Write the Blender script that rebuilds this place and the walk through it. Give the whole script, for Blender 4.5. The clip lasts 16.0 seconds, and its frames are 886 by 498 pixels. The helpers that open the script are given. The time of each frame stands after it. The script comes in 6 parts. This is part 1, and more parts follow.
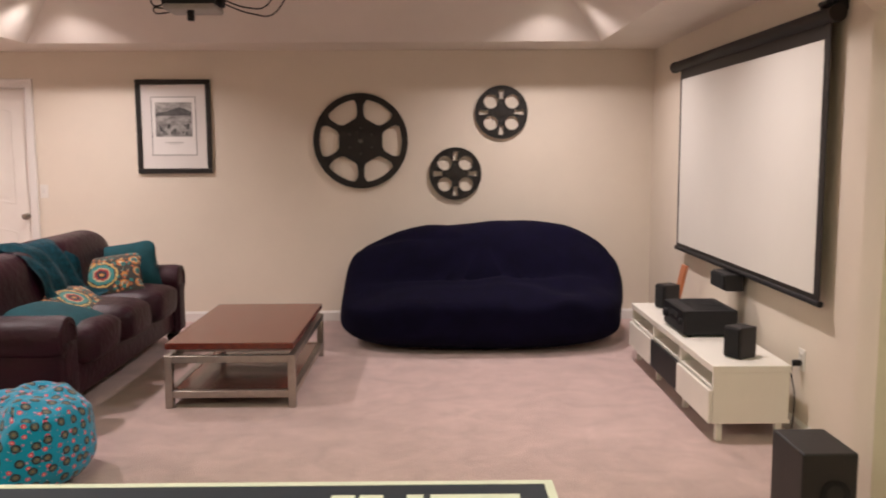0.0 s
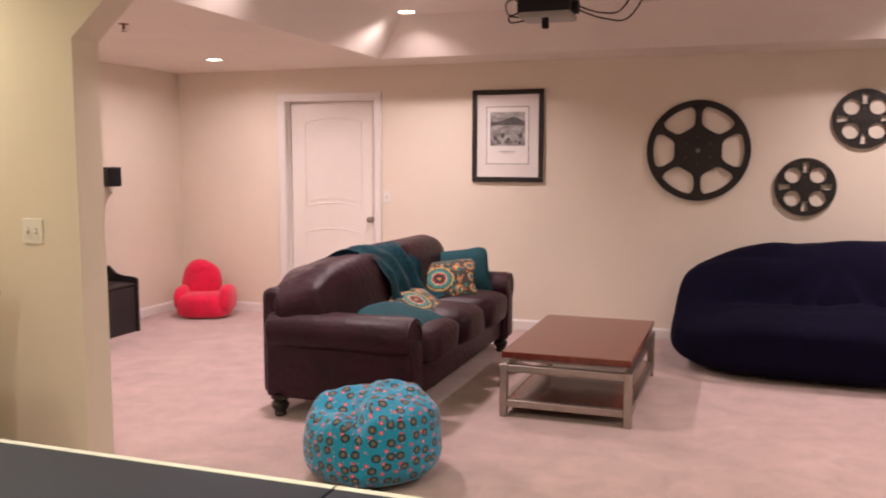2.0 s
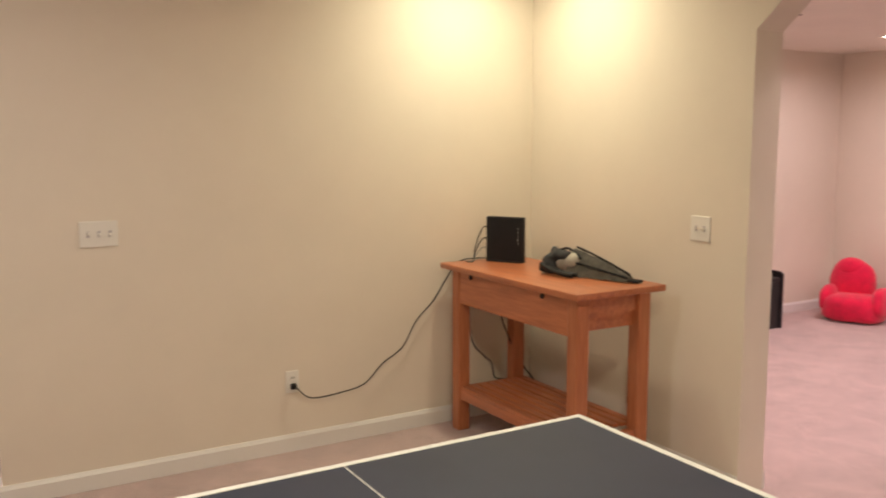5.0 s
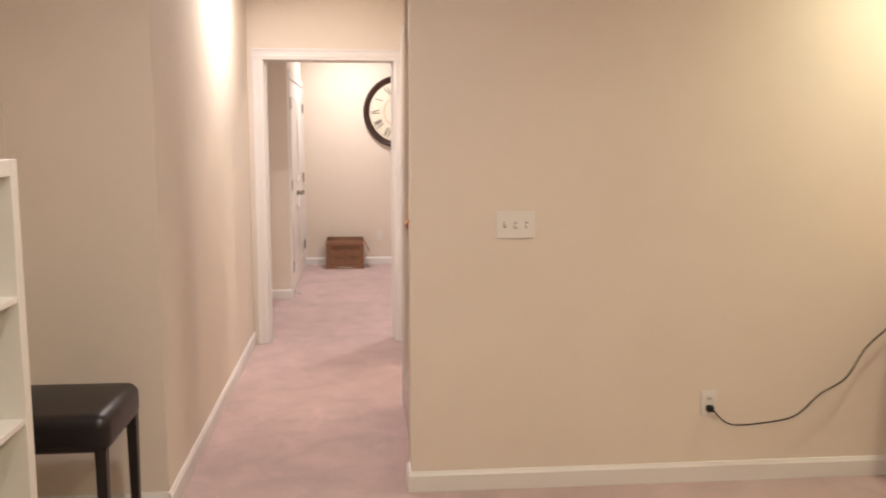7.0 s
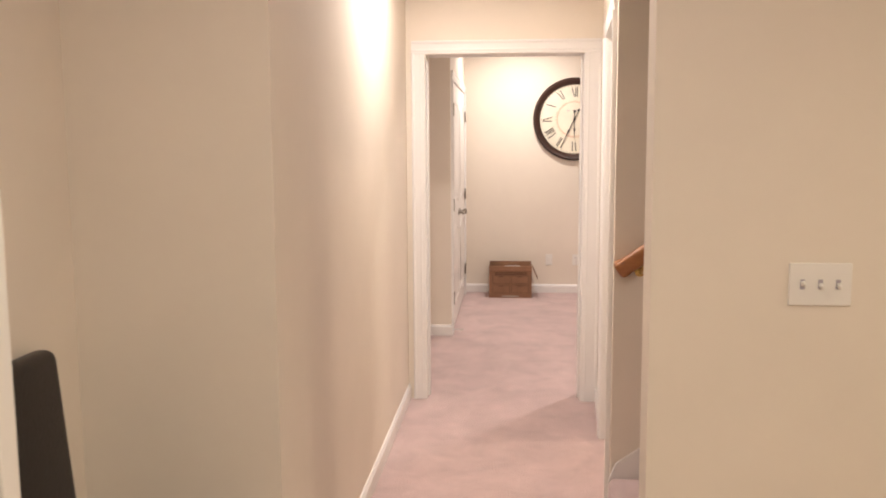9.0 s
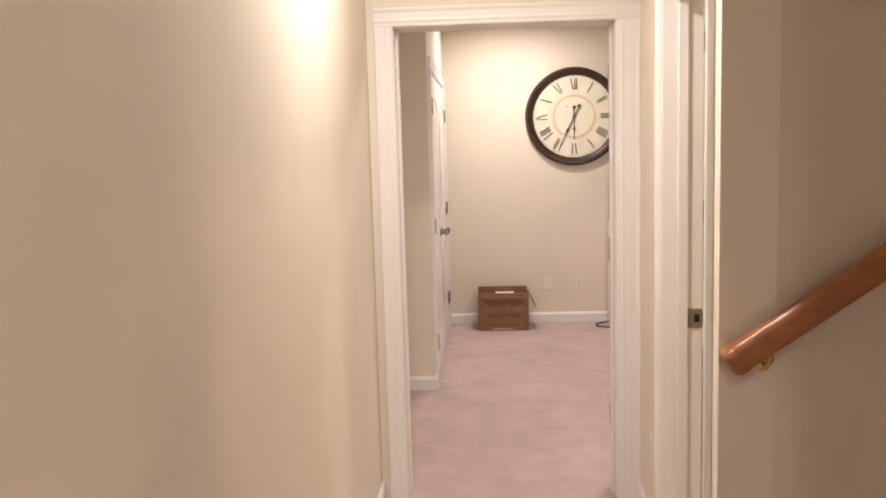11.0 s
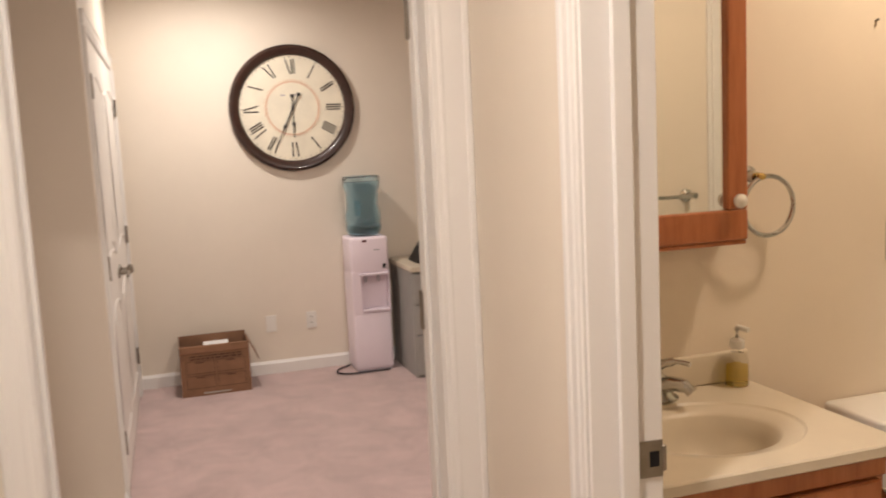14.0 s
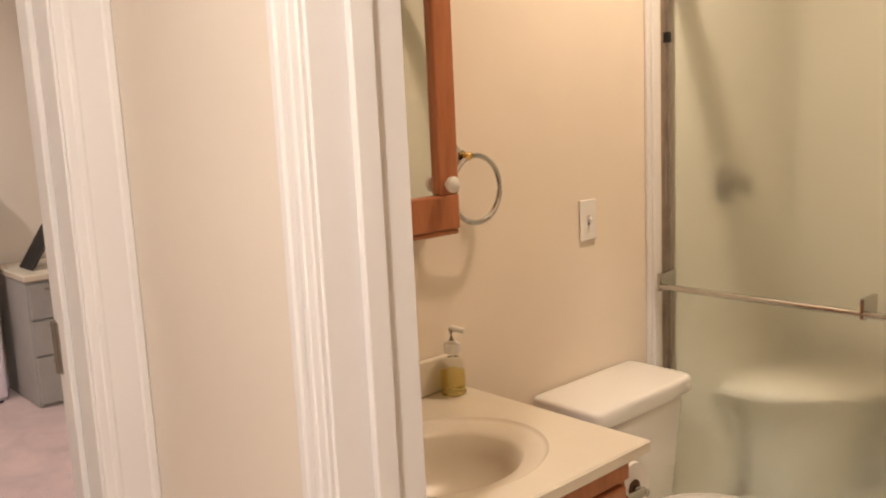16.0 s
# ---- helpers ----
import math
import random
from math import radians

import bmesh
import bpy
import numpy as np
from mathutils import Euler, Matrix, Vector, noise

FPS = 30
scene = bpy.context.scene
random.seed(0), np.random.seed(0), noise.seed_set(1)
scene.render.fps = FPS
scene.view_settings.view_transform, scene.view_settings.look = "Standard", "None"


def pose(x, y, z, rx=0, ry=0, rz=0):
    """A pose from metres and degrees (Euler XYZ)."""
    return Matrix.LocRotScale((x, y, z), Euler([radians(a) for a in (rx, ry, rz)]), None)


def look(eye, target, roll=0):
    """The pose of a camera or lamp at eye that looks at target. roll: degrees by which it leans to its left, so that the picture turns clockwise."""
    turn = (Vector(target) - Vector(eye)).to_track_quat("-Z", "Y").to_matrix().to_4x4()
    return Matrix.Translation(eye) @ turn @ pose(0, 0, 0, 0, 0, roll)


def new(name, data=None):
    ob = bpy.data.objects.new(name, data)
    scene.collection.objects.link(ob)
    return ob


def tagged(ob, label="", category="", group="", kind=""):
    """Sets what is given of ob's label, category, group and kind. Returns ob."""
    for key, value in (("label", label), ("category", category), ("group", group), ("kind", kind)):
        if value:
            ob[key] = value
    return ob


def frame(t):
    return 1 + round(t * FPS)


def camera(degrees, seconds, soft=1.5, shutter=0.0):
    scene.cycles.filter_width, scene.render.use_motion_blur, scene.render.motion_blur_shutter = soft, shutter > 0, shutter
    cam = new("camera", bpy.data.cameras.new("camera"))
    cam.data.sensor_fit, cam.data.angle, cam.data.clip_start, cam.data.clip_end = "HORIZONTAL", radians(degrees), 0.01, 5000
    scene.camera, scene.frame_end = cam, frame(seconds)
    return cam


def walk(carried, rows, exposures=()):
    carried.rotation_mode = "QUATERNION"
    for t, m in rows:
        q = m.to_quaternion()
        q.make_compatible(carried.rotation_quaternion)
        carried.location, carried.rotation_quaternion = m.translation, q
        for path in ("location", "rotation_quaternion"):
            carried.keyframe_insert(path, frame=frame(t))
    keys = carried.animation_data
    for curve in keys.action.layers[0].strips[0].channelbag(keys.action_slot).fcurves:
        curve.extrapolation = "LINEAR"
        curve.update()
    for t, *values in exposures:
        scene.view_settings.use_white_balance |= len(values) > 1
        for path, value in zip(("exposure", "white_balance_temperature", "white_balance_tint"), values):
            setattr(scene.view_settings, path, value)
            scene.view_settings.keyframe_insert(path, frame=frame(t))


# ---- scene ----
cam = camera(54.6, 16.0, soft=1.9, shutter=0.3)
PATH = [
    (0, (0.429, -0.265, 1.492), (0.448, 1.722, 1.261), -0.3),
    (0.5, (0.372, -0.234, 1.51), (0.213, 1.747, 1.279), -0.2),
    (1, (0.315, -0.183, 1.486), (-0.028, 1.777, 1.277), -0.1),
    (1.5, (0.235, -0.145, 1.48), (-0.277, 1.778, 1.279), 0.1),
    (2, (0.153, -0.112, 1.489), (-0.502, 1.767, 1.282), 0.1),
    (2.5, (0.098, -0.128, 1.519), (-0.717, 1.685, 1.294), -0.1),
    (3, (0.068, -0.105, 1.519), (-0.952, 1.6, 1.286), -0.3),
    (3.5, (0.038, -0.067, 1.528), (-1.189, 1.496, 1.305), -0.4),
    (4, (-0.046, -0.021, 1.534), (-1.463, 1.375, 1.324), -0.3),
    (4.5, (-0.123, -0.031, 1.532), (-1.695, 1.186, 1.316), -0.2),
    (5, (-0.152, -0.02, 1.562), (-1.861, 0.988, 1.31), -0.1),
    (7.5, (-0.844, -0.104, 1.514), (-2.827, -0.076, 1.259), -0.1),
    (8, (-1.125, -0.159, 1.506), (-3.107, -0.25, 1.255), -0.5),
    (8.5, (-1.471, -0.217, 1.51), (-3.453, -0.34, 1.268), -0.5),
    (9, (-1.837, -0.23, 1.52), (-3.817, -0.389, 1.284), -0.3),
    (11.5, (-3.575, -0.407, 1.542), (-5.56, -0.49, 1.315), -1.9),
    (12, (-3.882, -0.436, 1.515), (-5.868, -0.48, 1.286), -1.5),
    (12.5, (-4.196, -0.425, 1.523), (-6.182, -0.422, 1.288), -1.5),
    (13, (-4.47, -0.453, 1.527), (-6.449, -0.306, 1.278), -2.1),
    (13.5, (-4.694, -0.467, 1.515), (-6.644, -0.101, 1.262), -2.6),
    (14, (-4.917, -0.426, 1.515), (-6.811, 0.169, 1.27), -2.8),
    (14.5, (-5.086, -0.371, 1.5), (-6.894, 0.443, 1.246), -2.6),
    (15, (-5.193, -0.334, 1.494), (-6.887, 0.69, 1.206), -3.0),
    (15.5, (-5.308, -0.332, 1.49), (-6.864, 0.886, 1.181), -2.9),
    (16, (-5.372, -0.331, 1.493), (-6.841, 0.989, 1.176), -2.7),
]
EXPOSURES = [(0.0, -0.18, 6250, -3), (1.0, -0.05, 6450, 8), (1.5, -0.04, 6480, 8), (3.0, -0.1, 6550, 12), (4.0, -0.2, 6600, 14), (5.0, -0.12, 6480, 10), (7.5, 0.06, 6450, 14), (9.0, 0.14, 6500, 11), (11.5, -0.1, 6500, 7), (12.5, -0.15, 6520, 4), (14.0, -0.22, 6530, 8), (16.0, -0.06, 6500, 9)]
walk(cam, [(t, look(eye, target, roll)) for t, eye, target, roll in PATH], EXPOSURES)

# ---- light ----
world = bpy.data.worlds.new("world")
world.use_nodes = True
world.node_tree.nodes["Background"].inputs[0].default_value = (0.9, 0.75, 0.6, 1)
world.node_tree.nodes["Background"].inputs[1].default_value = 0.02
scene.world = world

WARM = (1.0, 0.905, 0.85)
PINKISH = (1.0, 0.79, 0.80)
YELLOWISH = (1.0, 0.92, 0.64)
CEIL = 2.65
SOFFIT = 2.33
TRAY = 2.62


# ---- materials ----
def mat(name, color, rough=0.6, metal=0.0, var=0.0, scale=5.0, bump=0.0, bump_scale=200.0, rough_var=0.0, stretch=None, second=None, sheen=0.0, coat=0.0):
    """A surface: base colour that wanders by var at two scales, with fine relief."""
    m = bpy.data.materials.new(name)
    m.use_nodes = True
    nt = m.node_tree
    n, l = nt.nodes, nt.links
    b = n["Principled BSDF"]
    b.inputs["Base Color"].default_value = (*color, 1)
    b.inputs["Roughness"].default_value = rough
    b.inputs["Metallic"].default_value = metal
    b.inputs["Sheen Weight"].default_value = sheen
    b.inputs["Coat Weight"].default_value = coat
    co = n.new("ShaderNodeTexCoord")
    mp = n.new("ShaderNodeMapping")
    l.new(co.outputs["Object"], mp.inputs[0])
    if stretch:
        mp.inputs["Scale"].default_value = stretch
    if var:
        a = n.new("ShaderNodeTexNoise")
        a.inputs["Scale"].default_value = scale
        a.inputs["Detail"].default_value = 6
        a.inputs["Roughness"].default_value = 0.65
        l.new(mp.outputs[0], a.inputs[0])
        r = n.new("ShaderNodeValToRGB")
        other = second or tuple(c * (1 - var) for c in color)
        top = color if second else tuple(min(1, c * (1 + var)) for c in color)
        r.color_ramp.elements[0].position, r.color_ramp.elements[1].position = 0.32, 0.68
        r.color_ramp.elements[0].color, r.color_ramp.elements[1].color = (*other, 1), (*top, 1)
        l.new(a.outputs[0], r.inputs[0])
        l.new(r.outputs[0], b.inputs["Base Color"])
        if rough_var:
            k = n.new("ShaderNodeMapRange")
            k.inputs[3].default_value, k.inputs[4].default_value = rough - rough_var, rough + rough_var
            l.new(a.outputs[0], k.inputs[0])
            l.new(k.outputs[0], b.inputs["Roughness"])
    if bump:
        g = n.new("ShaderNodeTexNoise")
        g.inputs["Scale"].default_value = bump_scale
        g.inputs["Detail"].default_value = 4
        l.new(mp.outputs[0], g.inputs[0])
        u = n.new("ShaderNodeBump")
        u.inputs["Strength"].default_value = bump
        u.inputs["Distance"].default_value = 0.004
        l.new(g.outputs[0], u.inputs["Height"])
        l.new(u.outputs[0], b.inputs["Normal"])
    return m


def glowing(name, color, strength):
    m = bpy.data.materials.new(name)
    m.use_nodes = True
    b = m.node_tree.nodes["Principled BSDF"]
    b.inputs["Base Color"].default_value = (0.9, 0.9, 0.9, 1)
    b.inputs["Emission Color"].default_value = (*color, 1)
    b.inputs["Emission Strength"].default_value = strength
    return m


def glass(name, color, rough, ior=1.45):
    m = mat(name, color, rough)
    b = m.node_tree.nodes["Principled BSDF"]
    b.inputs["Transmission Weight"].default_value = 1
    b.inputs["IOR"].default_value = ior
    return m


def carpet_mat():
    m = mat("carpet", (0.545, 0.395, 0.372), 0.95, var=0.07, scale=1.3, sheen=0.3)
    nt = m.node_tree
    n, l = nt.nodes, nt.links
    b = n["Principled BSDF"]
    co = n.new("ShaderNodeTexCoord")
    big = next(x for x in n if x.type == "VALTORGB")
    fib = n.new("ShaderNodeTexNoise")
    fib.inputs["Scale"].default_value, fib.inputs["Detail"].default_value = 130, 3
    l.new(co.outputs["Object"], fib.inputs[0])
    patch = n.new("ShaderNodeTexNoise")
    patch.inputs["Scale"].default_value, patch.inputs["Detail"].default_value = 4.5, 7
    patch.inputs["Distortion"].default_value, patch.inputs["Roughness"].default_value = 0.5, 0.68
    l.new(co.outputs["Object"], patch.inputs[0])
    add = n.new("ShaderNodeMath")
    add.operation = "MULTIPLY_ADD"
    add.inputs[1].default_value = 2.0
    l.new(patch.outputs[0], add.inputs[0])
    l.new(fib.outputs[0], add.inputs[2])
    k = n.new("ShaderNodeMapRange")
    k.inputs[1].default_value, k.inputs[2].default_value, k.inputs[3].default_value, k.inputs[4].default_value = 1.05, 1.95, 0.79, 1.16
    l.new(add.outputs[0], k.inputs[0])
    mul = n.new("ShaderNodeVectorMath")
    mul.operation = "SCALE"
    l.new(big.outputs[0], mul.inputs[0])
    l.new(k.outputs[0], mul.inputs["Scale"])
    l.new(mul.outputs[0], b.inputs["Base Color"])
    u = n.new("ShaderNodeBump")
    u.inputs["Strength"].default_value, u.inputs["Distance"].default_value = 0.9, 0.012
    l.new(fib.outputs[0], u.inputs["Height"])
    l.new(u.outputs[0], b.inputs["Normal"])
    return m


def spots_mat(name, ground, rings, laid=False):
    """Cloth printed with scattered rounds: rings is a list of (scale, seed, inner radius, inner colour, outer radius, outer colour)."""
    m = mat(name, ground, 0.85, bump=0.25, bump_scale=160, sheen=0.2)
    nt = m.node_tree
    n, l = nt.nodes, nt.links
    b = n["Principled BSDF"]
    co = n.new("ShaderNodeTexCoord")
    last = None
    for scale, seed, r0, c0, r1, c1 in rings:
        mp = n.new("ShaderNodeMapping")
        mp.inputs["Location"].default_value = (seed, seed * 1.7, seed * 0.3)
        l.new(co.outputs["UV" if laid else "Object"], mp.inputs[0])
        v = n.new("ShaderNodeTexVoronoi")
        v.voronoi_dimensions = "2D" if laid else "3D"
        v.inputs["Scale"].default_value, v.inputs["Randomness"].default_value = scale, 0.5 if laid else 0.6
        l.new(mp.outputs[0], v.inputs[0])
        for rad, col in ((r1, c1), (r0, c0)):
            cmp = n.new("ShaderNodeMath")
            cmp.operation = "LESS_THAN"
            cmp.inputs[1].default_value = rad
            l.new(v.outputs["Distance"], cmp.inputs[0])
            mix = n.new("ShaderNodeMix")
            mix.data_type = "RGBA"
            l.new(cmp.outputs[0], mix.inputs[0])
            mix.inputs[7].default_value = (*col, 1)
            if last:
                l.new(last.outputs[2], mix.inputs[6])
            else:
                mix.inputs[6].default_value = (*ground, 1)
            last = mix
    l.new(last.outputs[2], b.inputs["Base Color"])
    return m


def wood_mat(name, dark, light, rough, grain=(1, 14, 14), scale=3.0, coat=0.0):
    return mat(name, light, rough, var=0.3, scale=scale, bump=0.08, bump_scale=60, stretch=grain, second=dark, rough_var=0.08, coat=coat)


M_WALL = mat("wall_paint", (0.75, 0.675, 0.575), 0.75, var=0.025, scale=2.0, bump=0.05, bump_scale=120)
M_HALL = M_WALL
M_BATHWALL = mat("bath_wall_paint", (0.79, 0.69, 0.56), 0.6, var=0.025, scale=2.0, bump=0.05, bump_scale=120)
M_CEIL = mat("ceiling_paint", (0.78, 0.72, 0.64), 0.8, var=0.03, scale=2.0, bump=0.08, bump_scale=90)
M_TRAY = mat("tray_satin_paint", (0.74, 0.68, 0.62), 0.38, var=0.03, scale=2.0, bump=0.04, bump_scale=60)
M_TRIM = mat("white_gloss_trim", (0.77, 0.745, 0.715), 0.35, var=0.012, scale=3)
M_CARPET = carpet_mat()
M_DOOR = mat("white_door_paint", (0.82, 0.78, 0.73), 0.4, var=0.02, scale=4)
M_LEATHER = mat("oxblood_leather", (0.0215, 0.0027, 0.0084), 0.45, var=0.4, scale=5, bump=0.6, bump_scale=26, rough_var=0.12)
next(k for k in M_LEATHER.node_tree.nodes if k.type == "BUMP").inputs["Distance"].default_value = 0.011
M_LEATHER.node_tree.nodes["Principled BSDF"].inputs["Specular IOR Level"].default_value = 0.27
M_NAVY = mat("navy_corduroy", (0.0032, 0.0023, 0.0125), 1.0, var=0.25, scale=9, bump=0.5, bump_scale=120)
M_NAVY.node_tree.nodes["Principled BSDF"].inputs["Specular IOR Level"].default_value = 0.12
M_TEAL = mat("teal_plush", (0.005, 0.075, 0.11), 0.95, var=0.5, scale=34, bump=1.0, bump_scale=60, sheen=0.08)
M_TEALC = mat("teal_cotton", (0.003, 0.055, 0.072), 0.9, var=0.2, scale=12, bump=0.25, bump_scale=160)
M_RED = mat("red_plush", (0.70, 0.004, 0.055), 0.95, var=0.15, scale=14, bump=0.7, bump_scale=90, sheen=0.3)
M_SPOT = spots_mat("turquoise_print", (0.002, 0.27, 0.46), [
    (14, 3.3, 0.05, (0.85, 0.72, 0.62), 0.15, (0.60, 0.035, 0.09)), (13, 6.3, 0.03, (0.80, 0.70, 0.72), 0.07, (0.50, 0.10, 0.30)),
    (24, 7.1, 0.05, (0.7, 0.7, 0.75), 0.11, (0.01, 0.07, 0.20)),
    (14, 0.0, 0.185, (0.13, 0.15, 0.14), 0.30, (0.008, 0.014, 0.020)), (14, 0.0, 0.05, (0.42, 0.30, 0.12), 0.11, (0.10, 0.07, 0.06))], True)
M_FLORAL = spots_mat("floral_print", (0.03, 0.028, 0.02), [
    (10, 0.4, 0.30, (0.55, 0.44, 0.26), 0.40, (0.45, 0.17, 0.035)), (10, 0.4, 0.14, (0.05, 0.03, 0.02), 0.26, (0.02, 0.16, 0.15)),
    (19, 2.4, 0.16, (0.015, 0.05, 0.05), 0.32, (0.02, 0.17, 0.16)), (22, 5.2, 0.12, (0.62, 0.52, 0.26), 0.26, (0.38, 0.10, 0.03)), (30, 8.1, 0.10, (0.55, 0.45, 0.3), 0.24, (0.015, 0.015, 0.012))])
def medallion(m, rings):
    """Prints one large round flower in the middle of a cloth."""
    nt = m.node_tree
    n, l = nt.nodes, nt.links
    b = n["Principled BSDF"]
    co = n.new("ShaderNodeTexCoord")
    ax = n.new("ShaderNodeVectorMath")
    ax.operation = "MULTIPLY"
    ax.inputs[1].default_value = (1, 0, 1)
    l.new(co.outputs["Object"], ax.inputs[0])
    wob = n.new("ShaderNodeTexNoise")
    wob.inputs["Scale"].default_value = 40
    l.new(co.outputs["Object"], wob.inputs[0])
    d = n.new("ShaderNodeVectorMath")
    d.operation = "LENGTH"
    l.new(ax.outputs[0], d.inputs[0])
    s = n.new("ShaderNodeMath")
    s.operation = "MULTIPLY_ADD"
    s.inputs[1].default_value = 0.03
    l.new(wob.outputs[0], s.inputs[0])
    l.new(d.outputs["Value"], s.inputs[2])
    link = b.inputs["Base Color"].links[0]
    last = link.from_socket
    for rad, col in rings:
        c = n.new("ShaderNodeMath")
        c.operation = "LESS_THAN"
        c.inputs[1].default_value = rad + 0.015
        l.new(s.outputs[0], c.inputs[0])
        mix = n.new("ShaderNodeMix")
        mix.data_type = "RGBA"
        l.new(c.outputs[0], mix.inputs[0])
        l.new(last, mix.inputs[6])
        mix.inputs[7].default_value = (*col, 1)
        last = mix.outputs[2]
    l.new(last, b.inputs["Base Color"])


medallion(M_FLORAL, [(0.105, (0.52, 0.36, 0.12)), (0.094, (0.02, 0.03, 0.025)), (0.085, (0.04, 0.20, 0.19)), (0.058, (0.50, 0.40, 0.24)), (0.05, (0.30, 0.03, 0.03)), (0.036, (0.012, 0.012, 0.02)), (0.014, (0.45, 0.2, 0.05))])
M_CHERRY = wood_mat("cherry_table_wood", (0.07, 0.011, 0.006), (0.185, 0.034, 0.016), 0.19, grain=(14, 1, 14), coat=0.25)
M_STEEL = mat("brushed_steel", (0.42, 0.38, 0.34), 0.38, 1.0, var=0.12, scale=20, bump=0.05)
M_CHROME = mat("chrome", (0.52, 0.51, 0.49), 0.12, 1.0)
M_BRASS = mat("brass", (0.65, 0.45, 0.16), 0.25, 1.0)
M_NICKEL = mat("satin_nickel", (0.30, 0.27, 0.23), 0.4, 1.0, var=0.1, scale=30)
M_BLACK = mat("black_plastic", (0.009, 0.009, 0.011), 0.55, var=0.15, scale=20)
M_BLACK.node_tree.nodes["Principled BSDF"].inputs["Specular IOR Level"].default_value = 0.3
M_BLACKWOOD = mat("black_vinyl_cabinet", (0.012, 0.010, 0.011), 0.5, var=0.2, scale=14, bump=0.1)
M_GRILLE = mat("black_speaker_cloth", (0.007, 0.007, 0.008), 0.95, bump=0.6, bump_scale=400)
M_REEL = mat("painted_black_metal", (0.02, 0.017, 0.015), 0.55, 0.3, var=0.2, scale=12)
M_BRONZE = mat("dark_bronze", (0.16, 0.10, 0.07), 0.45, 0.7)
M_GREYCORD = mat("grey_cord_rubber", (0.11, 0.10, 0.095), 0.6)
M_BOLT = mat("dull_bolt_metal", (0.06, 0.055, 0.055), 0.5, 0.4)
M_WHITE = mat("white_laminate", (0.80, 0.77, 0.70), 0.35, var=0.02, scale=6)
M_SCREEN = mat("matte_screen", (0.74, 0.72, 0.67), 0.9, var=0.015, scale=2)
M_PAPER = mat("white_paper", (0.80, 0.78, 0.76), 0.9, var=0.02, scale=8)
M_PINE = wood_mat("orange_pine", (0.38, 0.115, 0.05), (0.56, 0.195, 0.085), 0.36, grain=(1.5, 14, 14), coat=0.2)
M_PINEV = wood_mat("orange_pine_upright", (0.38, 0.12, 0.05), (0.52, 0.19, 0.085), 0.4, grain=(14, 14, 1.5))
M_OAKV = wood_mat("red_oak_cabinet", (0.33, 0.10, 0.035), (0.46, 0.16, 0.06), 0.38, grain=(12, 12, 1.5), coat=0.2)
M_RAIL = wood_mat("varnished_oak_rail", (0.25, 0.085, 0.024), (0.38, 0.15, 0.048), 0.36, grain=(14, 2, 14), coat=0.15)
M_TABLE = mat("dark_table_top", (0.026, 0.032, 0.058), 0.62, var=0.12, scale=3, bump=0.03)
M_LINE = mat("white_line_paint", (0.80, 0.79, 0.76), 0.6, var=0.05, scale=20)
M_ESPRESSO = mat("espresso_leather", (0.009, 0.006, 0.006), 0.38, var=0.2, scale=8, bump=0.2, bump_scale=140, rough_var=0.06)
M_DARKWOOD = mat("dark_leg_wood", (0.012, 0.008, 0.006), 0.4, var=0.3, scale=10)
M_CARD = mat("brown_cardboard", (0.24, 0.125, 0.07), 0.9, var=0.12, scale=9, bump=0.1, bump_scale=60)
M_CARDINK = mat("cardboard_print", (0.10, 0.05, 0.03), 0.9, var=0.1, scale=20)
M_COOLER = mat("white_cooler_plastic", (0.82, 0.72, 0.79), 0.4, var=0.02, scale=5)
M_COOLDARK = mat("grey_recess_plastic", (0.42, 0.38, 0.42), 0.5, var=0.05, scale=10)
M_BOTTLE = glass("blue_bottle_plastic", (0.68, 0.86, 0.95), 0.015, 1.3)
M_BOTTLE.node_tree.nodes["Principled BSDF"].inputs["Coat Weight"].default_value = 0.5
M_WATER = glass("water", (0.80, 0.91, 0.93), 0.02, 1.12)
M_GREY = mat("grey_metal_cabinet", (0.33, 0.32, 0.30), 0.5, var=0.06, scale=8)
M_CLOCKRIM = mat("dark_brown_clock_rim", (0.035, 0.014, 0.009), 0.35, var=0.3, scale=10, coat=0.2)
M_DIAL = mat("cream_clock_dial", (0.78, 0.72, 0.58), 0.6, var=0.08, scale=5)
M_DIALRING = mat("faded_pink_ring", (0.70, 0.48, 0.34), 0.7, var=0.1, scale=12)
M_INK = mat("black_ink", (0.016, 0.013, 0.011), 0.6)
M_MIRROR = mat("mirror_glass", (0.86, 0.88, 0.86), 0.02, 1.0)
M_MARBLE = mat("cream_cultured_marble", (0.63, 0.555, 0.435), 0.34, var=0.05, scale=4, coat=0.15)
M_PORCELAIN = mat("white_porcelain", (0.74, 0.71, 0.65), 0.15, coat=0.5, var=0.01, scale=3)
M_FROST = glass("frosted_shower_glass", (0.885, 0.895, 0.85), 0.36, 1.12)
M_TILE = mat("shower_surround", (0.745, 0.725, 0.635), 0.3, var=0.03, scale=3)
M_SOAP = glass("amber_soap", (0.95, 0.80, 0.36), 0.06, 1.08)
M_CLEAR = glass("clear_plastic", (0.97, 0.96, 0.93), 0.06, 1.06)
M_PUMP = mat("cloudy_white_plastic", (0.72, 0.68, 0.60), 0.45)
M_INDICATOR = mat("dark_red_window", (0.09, 0.008, 0.012), 0.25)
M_PLATE = mat("switch_plate_plastic", (0.78, 0.75, 0.70), 0.4)
M_ARTGREY = mat("monochrome_print", (0.32, 0.31, 0.30), 0.8, var=0.75, scale=9, stretch=(1, 1, 2))
